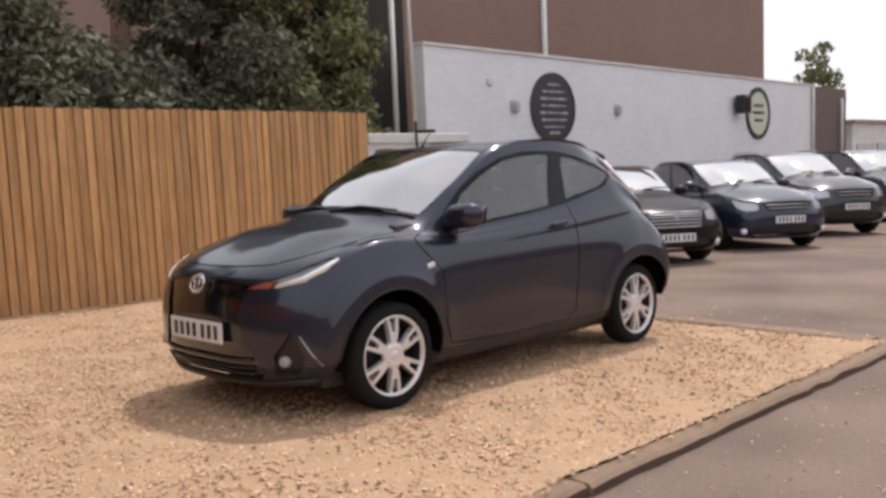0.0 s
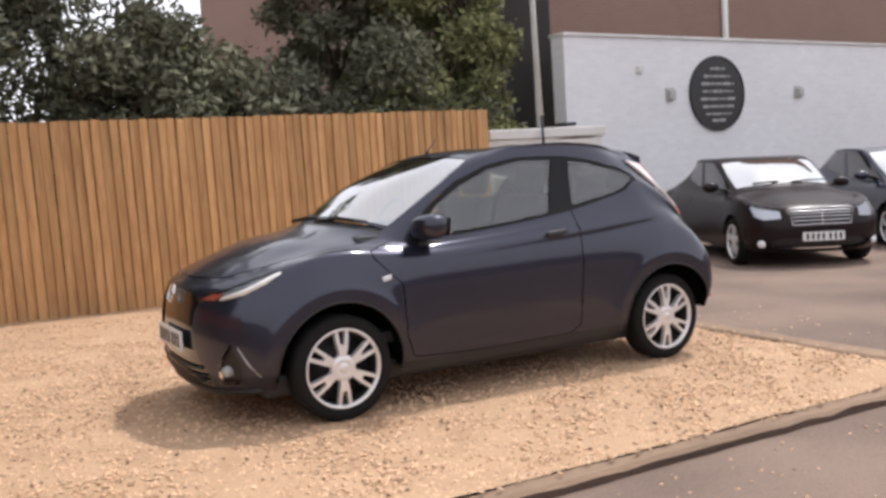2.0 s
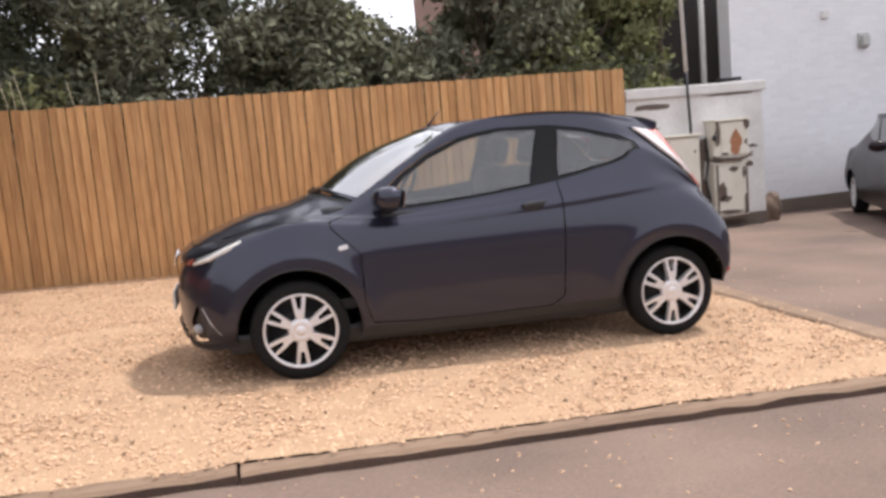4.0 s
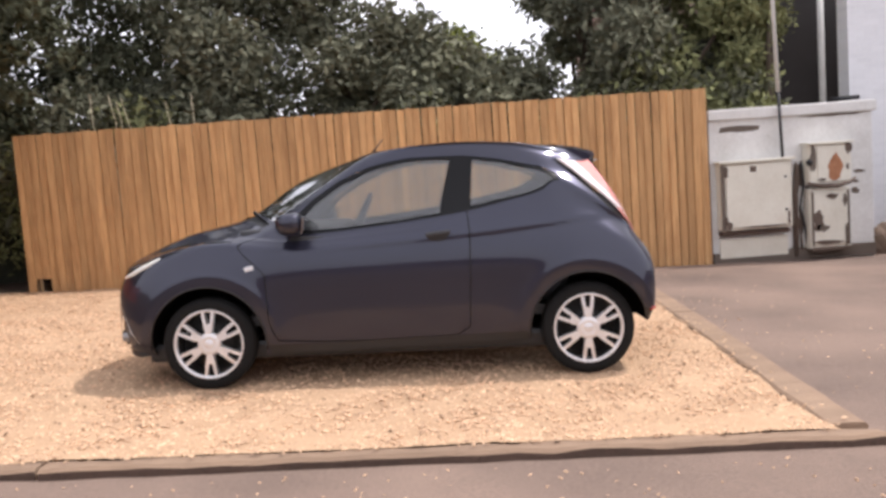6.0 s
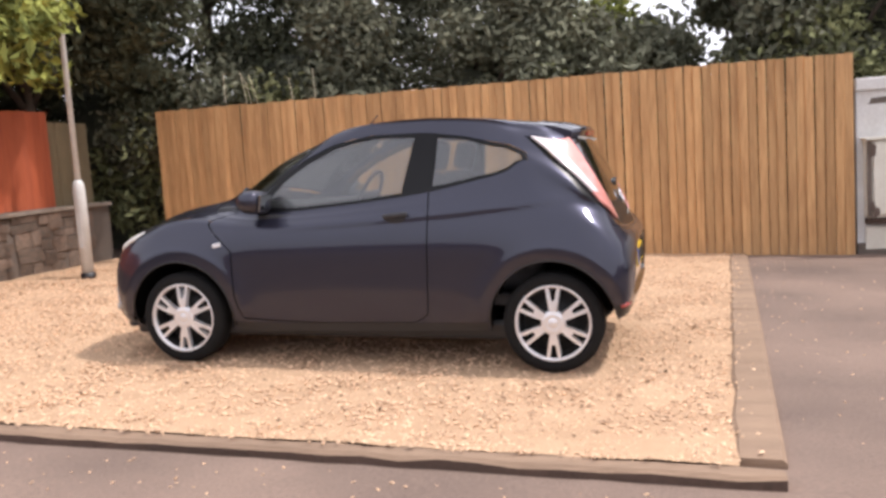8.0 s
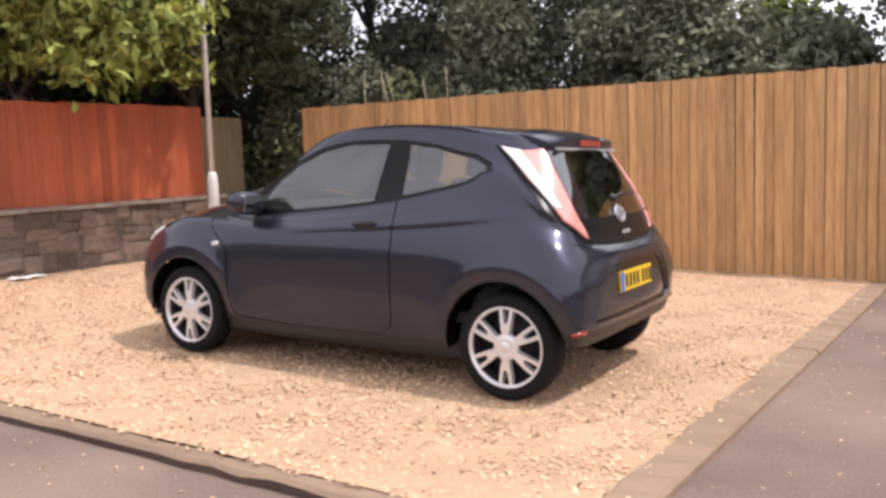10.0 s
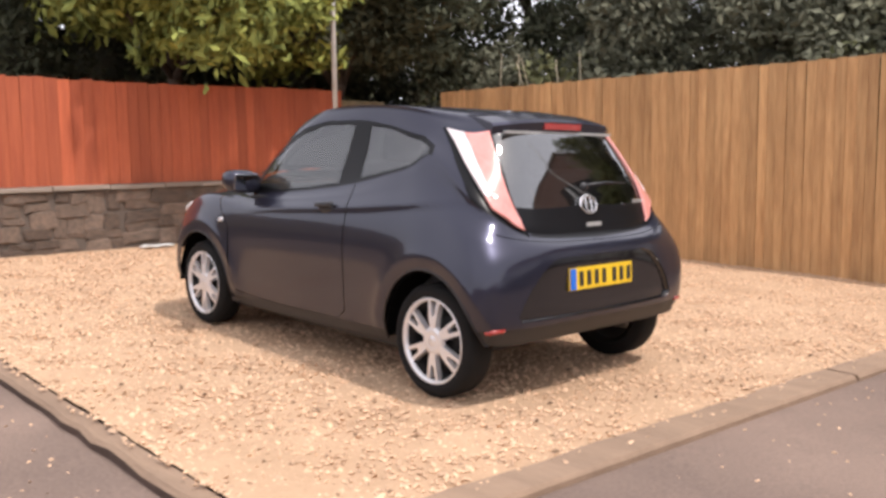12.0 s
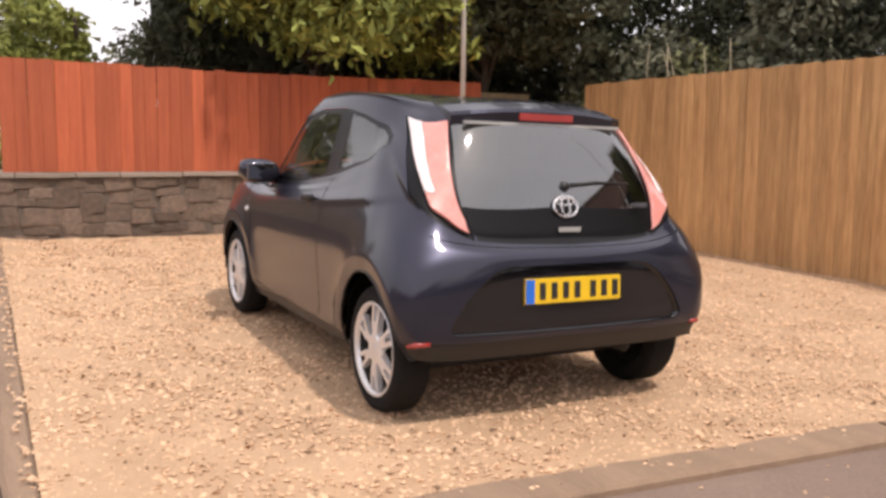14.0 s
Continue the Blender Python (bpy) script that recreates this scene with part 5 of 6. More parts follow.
hs.mesh("windscreen_surround", pc["screen_trim"], M_PAINT, hatch)
hs.mesh("windscreen", pc["windscreen"], M_SCREEN, hatch, inset=0.004, label="windscreen full of bright sky").visible_shadow = False
hs.mesh("front_grille", pc["grille"], M_GLOSSBLACK, hatch, inset=0.012)
hs.mesh("rear_window", pc["rear_glass"], M_DARKGLASS, hatch, inset=0.002, label="dark tinted glass tailgate").visible_shadow = False
hs.mesh("painted_reflection", pc["dark_reflection"], M_TRIMBLACK, hatch, inset=0.001, label="black lower part of the rear glass holding a dark reflection")
hs.mesh("tailgate_gap", pc["hatch_gap"], M_BLACK, hatch, inset=0.01)
hs.mesh("rear_diffuser", pc["diffuser"], M_BLACK, hatch, inset=0.003, label="black plastic lower rear bumper")
# black instead of body paint: the recess's shade is put into the colour
hs.mesh("bumper_recess", pc["bumper_recess"], M_GLOSSBLACK, hatch, inset=0.022, label="recessed middle of the rear bumper, its shade painted black", skirt=True)
for s in (-1, 1):
    hs.mesh("fog_lamp_recess", pc["fog_recess"], M_BLACK, hatch, s, 0.02)
    hl = hs.mesh("headlight", pc["lamp_front"], M_LAMPGLASS, hatch, s, 0.002, "clear swept-back headlight")
    hs.mesh("reflector", pc["lamp_front"], M_FOGGLASS, hl, s, 0.012)
    dr = [Vector(p_) for p_ in (hs.at([(1.7, 3.18), (2.25, 3.33), (2.7, 3.55), (2.97, 3.79)]) * np.array([1, s, 1]))]
    tube("light_strip", dr, (.010, .017, .017, .007), M_WHITE, hl, sides=8)
    hs.mesh("indicator_lens", pc["lamp_amber"], M_AMBER, hatch, s, 0.001, "amber inner lens")
    hs.mesh("window_trim", pc["window_trim"], M_TRIMBLACK, hatch, s, 0.006, "black window surround and pillar")
    hs.mesh("door_window", pc["window_front"], M_GLASS, hatch, s, 0.008).visible_shadow = False
    hs.mesh("quarter_window", pc["window_rear"], M_GLASS, hatch, s, 0.008).visible_shadow = False
    hs.mesh("door_gap", pc["door_gap"], M_BLACK, hatch, s, 0.012)
    hs.mesh("lamp_surround", pc["tail_surround"], M_TRIMBLACK, hatch, s, 0.006)
    tl = hs.mesh("tail_light", pc["tail_lamp"], M_LAMPRED, hatch, s, -0.014, "tall red and clear tail light", skirt=True)
    hs.mesh("clear_lens", pc["tail_white"], M_LAMPCLEAR, tl, s, -0.016, skirt=True)
    hs.mesh("sill_trim", pc["sill_trim"], M_BLACK, hatch, s, 0.004)
    # wheel wells and arch lips
    for cx, cz in (FH, RH):
        v, f = [], []
        n = 22
        for k in range(n + 1):
            a = radians((-6 if cx < 0 else 4) + (190 if cx < 0 else 182) * k / n)
            for r_, y in ((ARCH + .002, .775), (ARCH + .007, .745), (ARCH + .005, .45), (.03, .45)):
                v.append((cx + r_ * math.cos(a), s * y, cz + r_ * math.sin(a)))
        for k in range(n):
            for j in range(3):
                f.append((k * 4 + j, k * 4 + j + 1, (k + 1) * 4 + j + 1, (k + 1) * 4 + j))
        solid("wheel_well", v, f, M_LINER, hatch, smooth=True)
        lip = [Vector(p) for p in hs.at(hs.find(arc(cx, cz, ARCH, 188, -8, 30), u=(2.6, 5.4) if cx < 0 else (6.5, 9.3), v=(0, 5))) * np.array([1, s, 1])]
        tube("arch_lip", lip, [0.006] * len(lip), M_BLACK, hatch, sides=8)
        wheel(hatch, cx, s * 0.705, WZ, s)
    # door mirror
    m_ = new("door_mirror")
    m_.parent = hatch
    bm = bmesh.new()
    bmesh.ops.create_uvsphere(bm, u_segments=20, v_segments=12, radius=1)
    for v_ in bm.verts:
        x_, y_, z_ = v_.co
        k = 0.72 if x_ > 0 else 1.0
        q_ = lambda t: math.copysign(abs(t) ** 0.75, t)
        v_.co = (q_(x_) * 0.10 * k, q_(y_) * 0.126, q_(z_) * 0.074 + 0.012 * y_ * s)
    bmesh.ops.translate(bm, vec=(-.61, s * .795, 1.0), verts=bm.verts)
    part("housing", bm, M_PAINT, m_, smooth=True)
    bm = bmesh.new()
    bm_box(bm, 0, 0, 0, 0.012, 0.18, 0.10, m=pose(-.545, s * .803, 1.0, 0, 8, s * -6), bevel=0.005)
    part("mirror_glass", bm, M_MIRROR, m_)
    tube("arm", [(-.65, s * .655, .95), (-.64, s * .71, .955), (-.62, s * .77, .965)], (.035, .028, .026), M_GLOSSBLACK, m_, sides=10)
    # side repeater, door handle
    p = hs.at(hs.find([(-.895, .742)], u=(3, 5.5), v=(2, 5)))[0] * np.array([1, s, 1])
    bm = bmesh.new()
    bm_box(bm, 0, 0, 0, .055, .014, .026, m=pose(*p, 0, -12, 0), bevel=0.006)
    part("side_repeater", bm, M_LAMPWHITE, hatch, "small clear side indicator")
    p = hs.at(hs.find([(.27, .895)], u=(4.5, 8), v=(3, 6)))[0] * np.array([1, s, 1])
    bm = bmesh.new()
    bm_box(bm, 0, 0, 0, .15, .03, .026, m=pose(p[0], p[1] + s * .016, p[2] + .012, 0, -5, 0), bevel=0.01)
    hd = part("door_handle", bm, M_TRIM, hatch, "dark door handle")
    bm = bmesh.new()
    bmesh.ops.create_uvsphere(bm, u_segments=16, v_segments=8, radius=1)
    for v_ in bm.verts:
        v_.co = (v_.co.x * .075 + p[0], v_.co.y * .008 + p[1], v_.co.z * .034 + p[2] - .008)
    part("handle_cup", bm, M_BLACK, hd, smooth=True)
    # fog lamp and its bright strip, rear reflector
    q = hs.at([(1.78, 1.12)])[0] * np.array([1, s, 1])
    fg = lathe("fog_lamp", [(0.0, 0.010), (0.022, 0.008), (0.028, 0.0), (0.03, -0.03)], M_FOGGLASS, hatch, "round clear fog lamp", sides=20)
    fg.matrix_local = pose(q[0] - .004, q[1], q[2], 0, 0, 90 - s * 28)
    strip = [Vector(p_) for p_ in (hs.at([(2.12, 1.65), (2.35, 1.25), (2.6, .85)]) * np.array([1, s, 1]))]
    tube("bumper_strip", strip, (.004, .006, .004), M_FOGGLASS, hatch, "pale trim strip beside the fog lamp", sides=8)
    rr = [Vector(p_) for p_ in (hs.at([(9.2, .60), (9.45, .72), (9.75, .80)]) * np.array([1, s, 1]))]
    tube("rear_reflector", rr, (.010, .013, .010), M_BRAKERED, hatch, "red bumper reflector", sides=8)

# front splitter, grille bars
q = [Vector(p_) for p_ in np.concatenate([hs.at([(u, .12) for u in np.linspace(2.6, 0, 9)]) * np.array([1, -1, 1]), hs.at([(u, .12) for u in np.linspace(0, 2.6, 9)])[1:]])]
tube("splitter", q, [.012] + [.02] * 15 + [.012], M_BLACK, hatch, sides=8)
for v_ in (.7, .95, 1.2):
    q = [Vector(p_) for p_ in np.concatenate([hs.at([(u, v_) for u in np.linspace(1.15, 0, 5)]) * np.array([1, -1, 1]), hs.at([(u, v_) for u in np.linspace(0, 1.15, 5)])[1:]])]
    tube("grille_bar", q, [.008] * 9, M_BLACK, hatch, sides=6)
# front and rear furniture of the hatchback
plate(hatch, -1.885, 0.0, .455, -1, M_PLATEWHITE, blue=False)
plate(hatch, 1.606, -.01, .595, 1, M_YELLOW, tilt=-4)
for x_, z_, r1, tilt_ in ((-1.852, .70, .058, -18), (hs.at(hs.find([(0.0, .955)], axes=(1, 2), u=(10.5, 11), v=(4, 8)))[0][0], .955, .056, -18)):
    e = new("badge")
    e.parent = hatch
    e["label"] = "oval chrome badge"
    ring = [(0, r1 * 1.15 * math.cos(t), r1 * 0.85 * math.sin(t)) for t in np.linspace(0, 2 * math.pi, 29)]
    tube("ring", ring, [0.006] * 29, M_CHROME, e, sides=8, caps=False)
    ring = [(0, r1 * 0.42 * math.cos(t), r1 * 0.72 * math.sin(t)) for t in np.linspace(0, 2 * math.pi, 21)]
    tube("upright_loop", ring, [0.0042] * 21, M_CHROME, e, sides=6, caps=False)
    ring = [(0, r1 * 0.85 * math.cos(t), r1 * 0.28 * math.sin(t) + r1 * .36) for t in np.linspace(0, 2 * math.pi, 21)]
    tube("cross_loop", ring, [0.0042] * 21, M_CHROME, e, sides=6, caps=False)
    e.matrix_local = pose(x_ + (-.012 if x_ < 0 else .012), 0, z_, 0, -tilt_ if x_ < 0 else tilt_, 0)
# roof spoiler with the brake light
bm = bmesh.new()
sec = [(1.06, 1.438), (1.20, 1.420), (1.312, 1.390), (1.322, 1.374), (1.302, 1.318), (1.20, 1.33)]
rows_ = []
for k in range(13):
    y_ = -.475 + .95 * k / 12
    d = 1 - (abs(y_) / .50) ** 3 * .14
    rows_.append([bm.verts.new((1.06 + (x_ - 1.06) * d - (.03 if abs(y_) > .42 else 0), y_, z_ - .030 * (abs(y_) / .47) ** 2.2)) for x_, z_ in sec])
for p, q in zip(rows_, rows_[1:]):
    for i in range(len(sec)):
        bm.faces.new((p[i], p[(i + 1) % len(sec)], q[(i + 1) % len(sec)], q[i]))
bm.faces.new(rows_[0])
bm.faces.new(rows_[-1])
sp = part("spoiler", bm, M_PAINT, hatch, smooth=False)
box("spoiler_lip", (1.300, 0, 1.316), (.02, .86, .014), M_GREYMETAL, sp, "pale lower edge")
box("brake_light", (1.314, 0, 1.350), (.012, .30, .034), M_BRAKERED, sp, "red high-level brake light", bevel=0.003)
# wipers
wp = tube("rear_wiper", [(1.455, .02, 1.045), (1.452, .20, 1.06), (1.44, .40, 1.055)], (.012, .008, .005), M_BLACK, hatch, sides=8)
lathe("wiper_boss", [(0.0, .03), (.02, .028), (.026, 0)], M_BLACK, wp, sides=14).matrix_local = pose(1.44, .02, 1.04, 0, 0, -90)
for y0, y1 in ((.40, -.10), (-.04, -.50)):
    tube("front_wiper", [(-.965 if y0 > .3 else -.985, y0, 1.04), (-.95, (y0 + y1) / 2, 1.068), (-.86 if abs(y1) > .3 else -.955, y1, 1.045)], (.014, .012, .006), M_BLACK, hatch, sides=8)
tube("aerial", [(-.17, .0, 1.43), (-.15, 0, 1.46), (-.09, 0, 1.53)], (.012, .006, .003), M_BLACK, hatch, sides=8)
lathe("tailgate_button", [(0, .012), (.02, .010), (.024, 0)], M_BLACK, hatch, "round tailgate lock", sides=16).matrix_local = pose(1.553, .0, .765, 0, 0, -90)
box("model_bar", (1.485, .42, .96), (.004, .09, .02), M_CHROME, hatch, "small chrome script bar").matrix_local = pose(0.025, 0, 0, 0, 0, 0)
box("name_bar", (1.53, .0, .855), (.004, .12, .02), M_GREYMETAL, hatch, "small grey script bar").matrix_local = pose(0.012, 0, 0, 0, 0, 0)
# underside and cabin
box("underbody", (-.2, 0, .22), (2.75, 1.36, .12), M_BLACK, hatch, bevel=0.03)
tube("exhaust", [(1.2, .42, .27), (1.47, .42, .27)], (.03, .03), M_BRAKE, hatch, sides=12)
box("cabin_floor", (.2, 0, .40), (2.3, 1.36, .06), M_TRIM, hatch)
bm = bmesh.new()
bm_box(bm, -.62, 0, .86, .52, 1.30, .22, bevel=0.07)
bm_box(bm, -.78, 0, .92, .42, 1.24, .10, bevel=0.04)
part("dashboard", bm, M_TRIM, hatch)
box("parcel_shelf", (1.18, 0, .90), (.42, 1.16, .03), M_TRIM, hatch, bevel=0.008)
for s in (-1, 1):
    box("door_card", (-.1, s * .695, .66), (1.1, .05, .52), M_TRIM, hatch, bevel=0.02)
    for sx, hh in ((-.02, 1.0), (.78, .9)):
        st = new("seat")
        st.parent = hatch
        bm = bmesh.new()
        bm_box(bm, 0, 0, 0, .50, .48, .16, bevel=0.06)
        part("cushion", bm, M_SEAT, st, smooth=True)
        bm = bmesh.new()
        bm_box(bm, 0, 0, 0, .14, .46, .62, m=pose(.29, 0, .30, 0, 16, 0), bevel=0.055)
        part("backrest", bm, M_SEAT, st, smooth=True)
        bm = bmesh.new()
        bm_box(bm, 0, 0, 0, .10, .26, .19, m=pose(.415, 0, .70, 0, 12, 0), bevel=0.045)
        part("headrest", bm, M_SEAT, st, smooth=True)
        st.matrix_local = pose(sx + .02, s * .34, .54 if sx < .5 else .52)
sw = lathe("steering_wheel", [(.185 + .014 * math.cos(a), .014 * math.sin(a)) for a in np.linspace(0, 2 * math.pi, 9)[:-1]], M_TRIM, hatch, sides=32, closed=True)
sw.matrix_local = pose(-.30, .34, .98, 0, 25, 0) @ pose(0, 0, 0, 0, 0, 90)
box("wheel_hub", (0, 0, 0), (.34, .03, .07), M_TRIM, sw, bevel=0.01)


# ---- cars parked along the white wall ----
def reshape(rings, fs, rs_low, rs_up, ws, zs, deck=None, nose_z=0.0):
    """The hatchback's rings stretched to another car: longer nose and tail, wider, taller, with a boot deck where given."""
    out = []
    for v, r in enumerate(rings):
        a = np.array(r, float).reshape(-1, 3).copy()
        low = v <= 5
        k = np.where(a[:, 0] < 0, fs, rs_low if low else rs_up)
        a[:, 0] *= k
        a[:, 1] *= ws
        a[:, 2] *= zs
        if deck and v in (4, 5):
            a[9:, 2] = (deck - 0.04, deck - 0.03, deck - 0.02) if v == 4 else (deck, deck + 0.01, deck + 0.015)
        if deck and v == 6:
            a[9:, 2] = (deck + 0.03, deck + 0.02, deck + 0.02)
        if nose_z:
            a[:3, 2] += nose_z * (1 if v in (3, 4, 5) else 0.3)
        out.append(a.reshape(-1).tolist())
    return out


HATCH_RINGS = [HR0, HR1, HR2, HR3, HR4, HR5, HR6, HR7, HR8, HR9, HR10]


def parked_car(label, front, yaw, paint, fs, rs_low, rs_up, ws, zs, deck=None, nose_z=0.0, grille="slats", wheel_r=0.32, roof_bars=False):
    """A parked car seen from the front: body, glass, lamps, grille, plate, mirrors and wheels. front: the middle of its nose on the ground."""
    c = tagged(new("parked_car"), label, "car", group="cars parked by the white wall")
    sh = Shell(reshape(HATCH_RINGS, fs, rs_low, rs_up, ws, zs, deck, nose_z))
    nose = 1.875 * fs
    ux, uy = math.cos(radians(yaw)), math.sin(radians(yaw))
    x, y = front[0] + ux * nose, front[1] + uy * nose
    sx, sy = -0.027, -0.014
    m = pose(x, y, ground_z(x, y) - 0.018) @ pose(0, 0, 0, math.degrees(math.atan(sy)), -math.degrees(math.atan(sx)), 0) @ pose(0, 0, 0, 0, 0, yaw)
    c.matrix_world = m
    fx, rx = -1.17 * fs, 1.17 * rs_low
    g0 = 2.25 if grille == "slats" else 2.75
    wz, ar = wheel_r, wheel_r + 0.05
    lp = [
        ("bonnet_gap", [(0, 4.06), (1.35, 4.08), (2.2, 4.42), (2.85, 4.75), (3.35, 5.2), (3.2, 5.75), (2.9, 6.02), (0, 6.02)]),
        ("bonnet", [(0, 4.09), (1.33, 4.11), (2.18, 4.45), (2.83, 4.79), (3.3, 5.2), (3.16, 5.73), (2.87, 5.98), (0, 5.98)]),
        ("cowl", [(0, 5.99), (2.9, 5.99), (2.95, 6.2), (0, 6.2)]),
        ("windscreen", [(0, 6.2), (2.9, 6.2), (2.9, 7.2), (2.8, 7.95), (0, 7.95)]),
        ("lamp", [(1.25, 2.75), (1.9, 2.55), (2.5, 2.85), (2.95, 3.65), (2.7, 3.95), (1.7, 3.85), (1.35, 3.75)]),
        ("grille", [(0, g0), (.85, g0), (1.12, 3.6), (.95, 3.75), (0, 3.80)]),
        ("intake", [(0, .5), (1.45, .55), (1.6, 1.15), (1.2, 1.45), (0, 1.45)]),
        ("window_front", [(3.55, 6.15), (5.75, 6.12), (5.75, 7.85), (4.2, 7.9), (3.6, 7.2)]),
        ("window_rear", [(5.9, 6.12), (7.6, 6.12), (7.7, 7.0), (7.3, 7.8), (5.9, 7.85)]),
        ("rear_window", [(9.2, 6.2), (11, 6.2), (11, 7.9), (9.1, 7.9)]),
        ("door_gap", sh.find(door_line([(fx + .46 * fs, .92 * zs), (fx + .46 * fs, .3 * zs)], .004), u=(3, 8.5), v=(0.1, 6.0))),
        ("door_gap", sh.find(door_line([(.36 * rs_low, 1.0 * zs), (.36 * rs_low, .3 * zs)], .004), u=(3, 8.5), v=(0.1, 6.0))),
        ("arch", arch_loop(sh, fx, wz, ar, (2.4, 5.4))),
        ("arch", arch_loop(sh, rx, wz, ar, (6.5, 9.3))),
    ]
    p = sh.pieces(lp, nu=7, nv=4)
    sh.mesh("body", p["body"], paint, c)
    sh.mesh("bonnet", p["bonnet"], paint, c)
    sh.mesh("bonnet_gap", p["bonnet_gap"], M_BLACK, c, inset=0.01)
    sh.mesh("cowl", p["cowl"], M_BLACK, c, inset=0.01)
    sh.mesh("windscreen", p["windscreen"], M_BRIGHTSCREEN, c, inset=0.004, label="windscreen mirroring the white sky")
    sh.mesh("rear_window", p["rear_window"], M_DARKGLASS, c, inset=0.004)
    sh.mesh("lower_intake", p["intake"], M_BLACK, c, inset=0.03)
    sh.mesh("grille", p["grille"], M_BLACK, c, inset=0.03)
    # grille bars across the nose
    for k in range(4 if grille == "slats" else 2):
        v = g0 + (0.30 if grille == "slats" else 0.17) + (0.30 if grille == "slats" else 0.45) * k
        wdt = .85 + .27 * (v - g0) / (3.7 - g0)
        pts = [Vector(q) for q in np.concatenate([sh.at([(u, v) for u in np.linspace(wdt, 0, 7)]) * np.array([1, -1, 1]), sh.at([(u, v) for u in np.linspace(0, wdt, 7)])[1:]])]
        tube("grille_bar", pts, [0.009 if grille == "slats" else 0.006] * len(pts), M_BRIGHTWORK, c, sides=6)
    rim = [(u, g0) for u in np.linspace(0, .85, 6)] + [(1.12, 3.6), (.95, 3.75), (.5, 3.79), (0, 3.80)]
    for s in (-1, 1):
        q = [Vector(k) for k in sh.at(rim) * np.array([1, s, 1])]
        tube("grille_surround", q, [0.011] * len(q), M_BRIGHTWORK if grille == "slats" else M_BLACK, c, sides=6)
    if grille == "slats":
        q = [Vector(k) for k in sh.at([(0, g0), (0, 3.1), (0, 3.80)])]
        tube("grille_rib", q, [0.009] * 3, M_CHROME, c, sides=6)
    n0 = sh.at([(0, 1.6 if grille == "slats" else 2.0)])[0]
    plate(c, n0[0] - 0.014, 0, n0[2] - 0.02, -1, M_PLATEWHITE, blue=False)
    for s in (-1, 1):
        hl = sh.mesh("headlight", p["lamp"], M_LAMPGLASS, c, s, 0.002, "large clear headlight")
        sh.mesh("reflector", p["lamp"], M_LAMPWHITE, hl, s, 0.035)
        sh.mesh("door_window", p["window_front"], M_DARKGLASS, c, s, 0.006)
        sh.mesh("passenger_window", p["window_rear"], M_DARKGLASS, c, s, 0.006)
        sh.mesh("door_gap", p["door_gap"], M_BLACK, c, s, 0.01)
        fg = lathe("fog_lamp", [(0.0, 0.012), (0.04, 0.010), (0.05, 0.0), (0.052, -0.03)], M_LAMPWHITE, c, sides=16)
        q = sh.at([(1.95, 1.0)])[0]
        fg.matrix_local = pose(q[0] - .006, s * q[1], q[2], 0, 0, 90 - s * 30)
        for cx in (fx, rx):
            v, f = [], []
            n = 16
            for k in range(n + 1):
                a = radians(-10 + 200 * k / n)
                for r_, yy in ((ar + .002, .77 * ws), (ar + .004, .45 * ws), (.03, .45 * ws)):
                    v.append((cx + r_ * math.cos(a), s * yy, wz + r_ * math.sin(a)))
            for k in range(n):
                for j in range(2):
                    f.append((k * 3 + j, k * 3 + j + 1, (k + 1) * 3 + j + 1, (k + 1) * 3 + j))
            solid("wheel_well", v, f, M_BLACK, c, smooth=True)
            wheel(c, cx, s * (.79 * ws - .095), wz, s, wheel_r, 0.19, 5, wheel_r - .085)
        mx = sh.at(sh.find([(fx + .62 * fs, .99 * zs)], u=(3, 6), v=(4, 8)))[0]
        mr = new("door_mirror")
        mr.parent = c
        bm = bmesh.new()
        bmesh.ops.create_uvsphere(bm, u_segments=16, v_segments=10, radius=1)
        for v_ in bm.verts:
            v_.co = (v_.co.x * .09 + mx[0], v_.co.y * .12 + s * (mx[1] + .17), v_.co.z * .075 + mx[2] + .05)
        part("housing", bm, paint, mr, smooth=True)
        tube("arm", [(mx[0], s * (mx[1] - .02), mx[2]), (mx[0], s * (mx[1] + .1), mx[2] + .03)], (.03, .03), M_BLACK, mr, sides=8)
        if roof_bars:
            q = [Vector(k) for k in sh.at([(4.2, 8.5), (5, 8.5), (6, 8.5), (7.2, 8.5), (8, 8.5)]) * np.array([1, s, 1])]
            q = [k + Vector((0, 0, .04)) for k in q]
            tube("roof_bar", q, [.016] * 5, M_GREYMETAL, c, sides=8)
    box("underbody", ((fx + rx) / 2, 0, .3), (rx - fx + .5, 1.3 * ws, .12), M_BLACK, c, bevel=0.03)
    box("dashboard", (-.62 * fs, 0, .86 * zs), (.5, 1.25 * ws, .22), M_TRIM, c, bevel=0.05)
    for s in (-1, 1):
        bm = bmesh.new()
        bm_box(bm, .25, s * .36 * ws, .82 * zs, .16, .46, .66, bevel=0.05)
        bm_box(bm, .30, s * .36 * ws, 1.2 * zs, .1, .26, .17, bevel=0.04)
        part("seat", bm, M_SEAT, c, smooth=True)
    for y0, y1 in ((.50, -.08), (-.02, -.56)):
        q = sh.at([(0, 6.12)])[0]
        tube("wiper", [(q[0] + .0, y0, q[2] + .015), (q[0] + .06, (y0 + y1) / 2, q[2] + .035), (q[0] + .14, y1, q[2] + .03)], (.014, .012, .008), M_BLACK, c, sides=6)
    return c


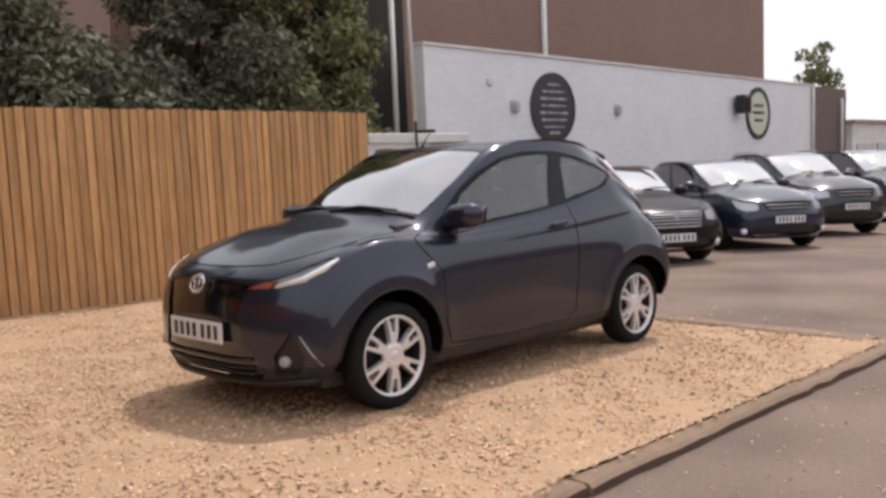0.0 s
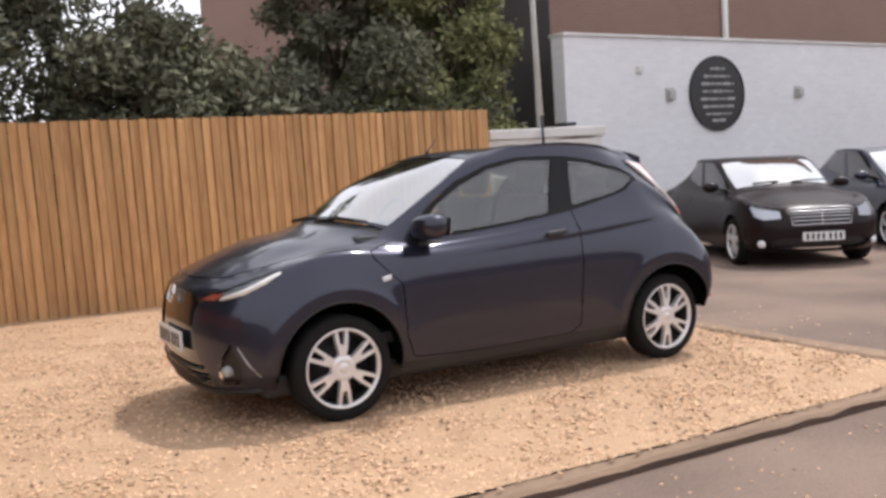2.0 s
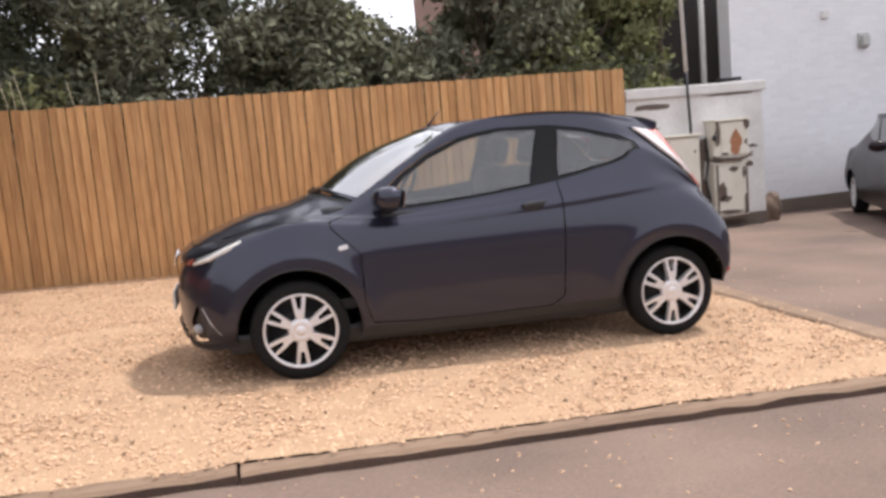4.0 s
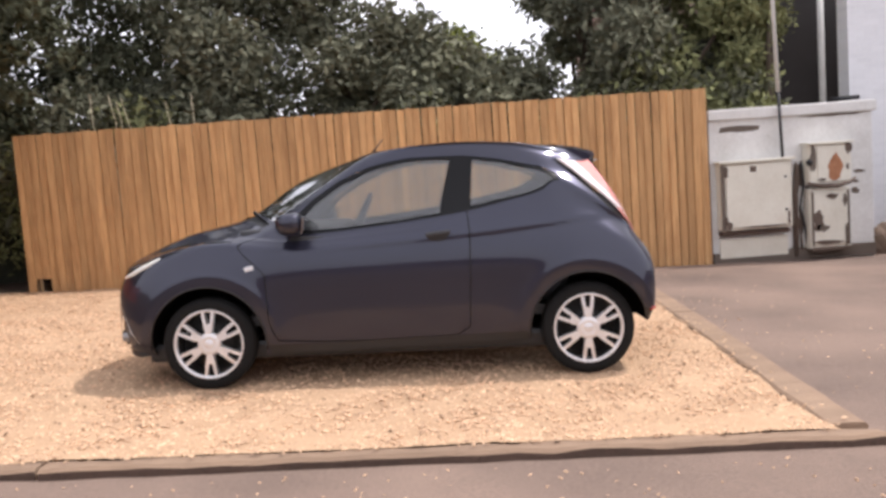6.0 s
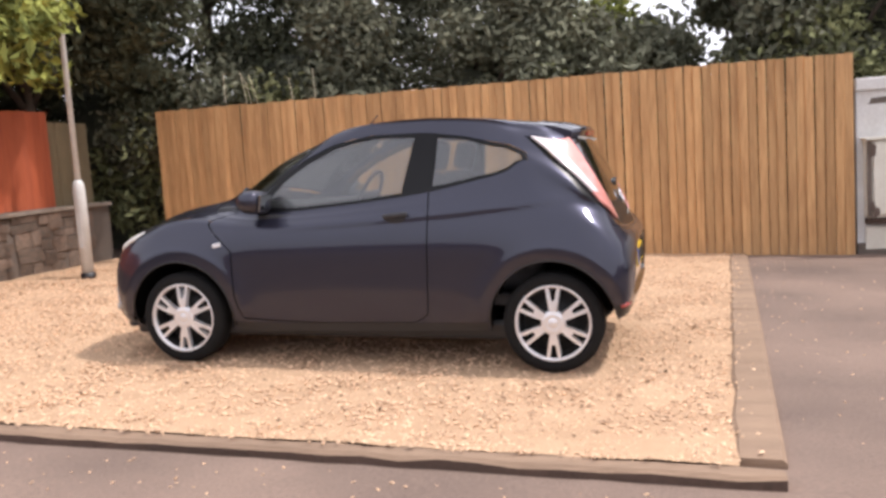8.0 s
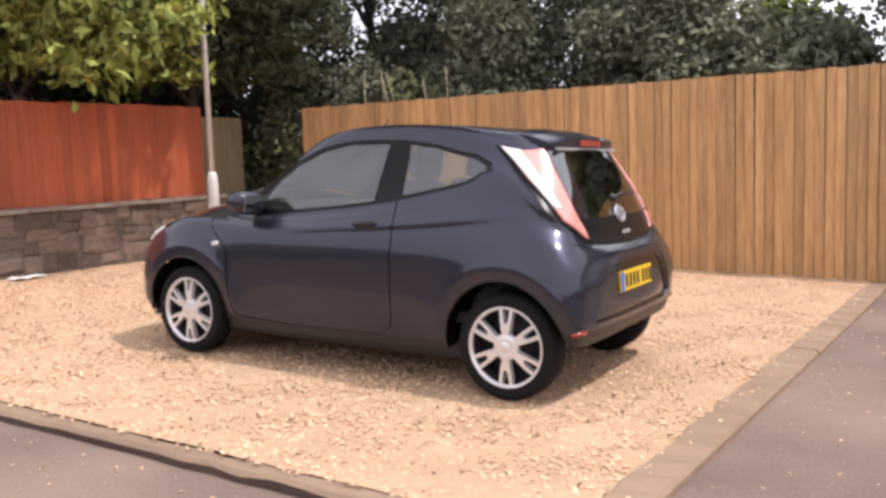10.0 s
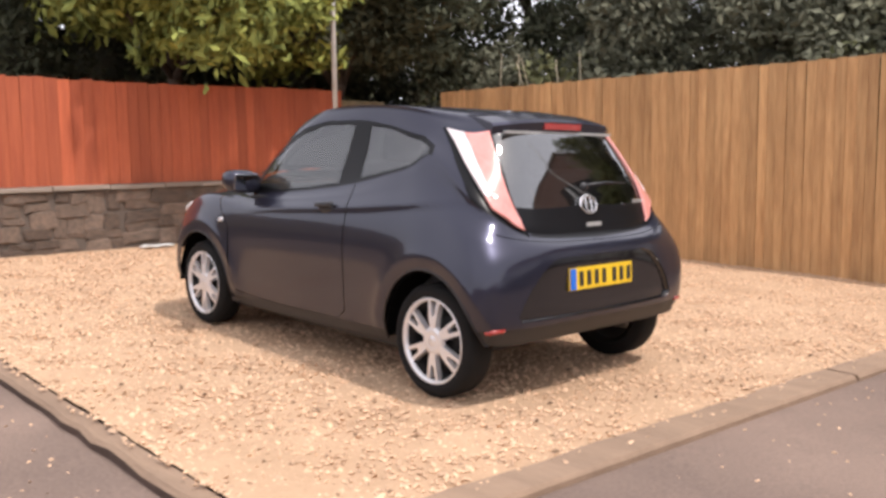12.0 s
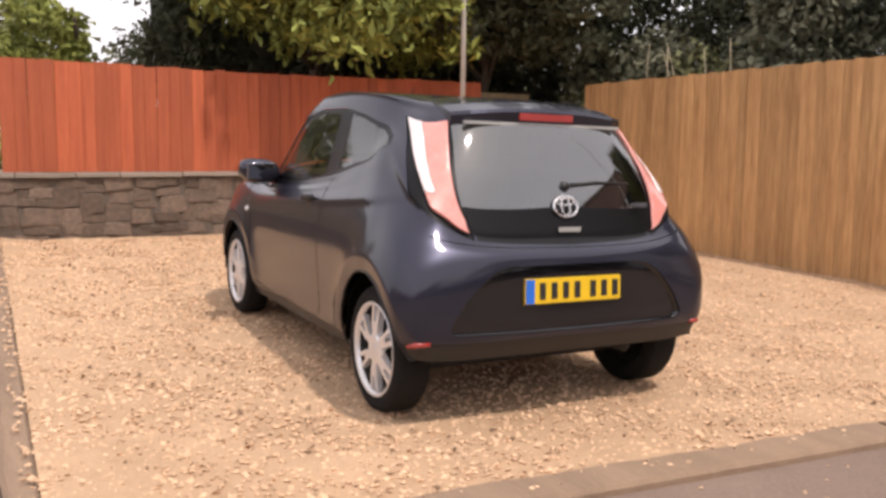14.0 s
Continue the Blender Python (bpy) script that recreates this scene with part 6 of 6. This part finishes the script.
M_BRIGHTSCREEN = glass_material("sky_filled_glass", (0.4, 0.42, 0.42), 0.80)
parked_car("black-maroon saloon car with a chrome slatted grille", (12.42, 6.0), 57, M_MAROON, 1.12, 1.36, 1.10, 1.10, .985, deck=.99, wheel_r=.31)
parked_car("dark navy family car with a narrow grille", (15.35, 5.55), 55, M_NAVY, 1.13, 1.28, 1.26, 1.11, 1.04, grille="plain", wheel_r=.315)
parked_car("dark charcoal sports utility car on tall wheels", (18.95, 5.6), 54, M_CHARCOAL, 1.15, 1.28, 1.26, 1.15, 1.15, grille="plain", wheel_r=.35, nose_z=.03, roof_bars=True)
parked_car("dark blue van-like car at the end of the row", (24.2, 5.6), 52, M_NAVY, 1.15, 1.28, 1.28, 1.15, 1.22, grille="plain", wheel_r=.34)

# ---- small things ----
sheet = bmesh.new()
bmesh.ops.create_grid(sheet, x_segments=8, y_segments=5, size=0.5)
for v_ in sheet.verts:
    v_.co = (v_.co.x * .16, v_.co.y * .38, .02 + .03 * noise.noise((v_.co.x * 5, v_.co.y * 5, 2)) + .012)
bmesh.ops.solidify(sheet, geom=sheet.faces[:], thickness=0.004)
paper = tagged(part("litter", sheet, M_WHITE, None, smooth=True), "crumpled white sheet lying by the stone wall", "litter")
paper.location = (0.42, 5.6, ground_z(0.42, 5.6))
r = np.random.default_rng(77)
spots = []
while len(spots) < 500:
    x, y = r.uniform(0.6, 8.2), 2.4 + abs(r.normal(0, 2.6))
    if kerb_y(x) < y < fence_y(x) - 0.1 and x < seam_x(y):
        spots.append((x, y, ground_z(x, y) + 0.014))
M_CHIPDARK = material("dark_chip", (0.26, 0.165, 0.10), 0.9, random_value=0.4, island=True)
flecks = scatter_stones("dark_gravel", spots, 0.015, M_CHIPDARK, 12)
tagged(flecks, "scattered dark brown chips and dead leaves on the gravel", "gravel", kind="stuff")
M_DRY = material("dry_stem", (0.55, 0.47, 0.33), 0.9, scale=6)
for k, (x, h) in enumerate(((2.15, 2.55), (2.25, 2.42), (1.93, 2.56), (3.16, 2.5), (2.4, 2.48), (2.9, 2.4))):
    rr = random.Random(k)
    stem = [(x + .015 * rr.uniform(-1, 1) * i, 10.2 + .03 * i * rr.uniform(-1, 1), .2 + (h - .2) * i / 6) for i in range(7)]
    tagged(tube("dry_stem", stem, [.012, .011, .010, .009, .008, .006, .004], M_DRY, sides=5), "pale dry plant stem rising over the fence", "plant", group="dry stems")
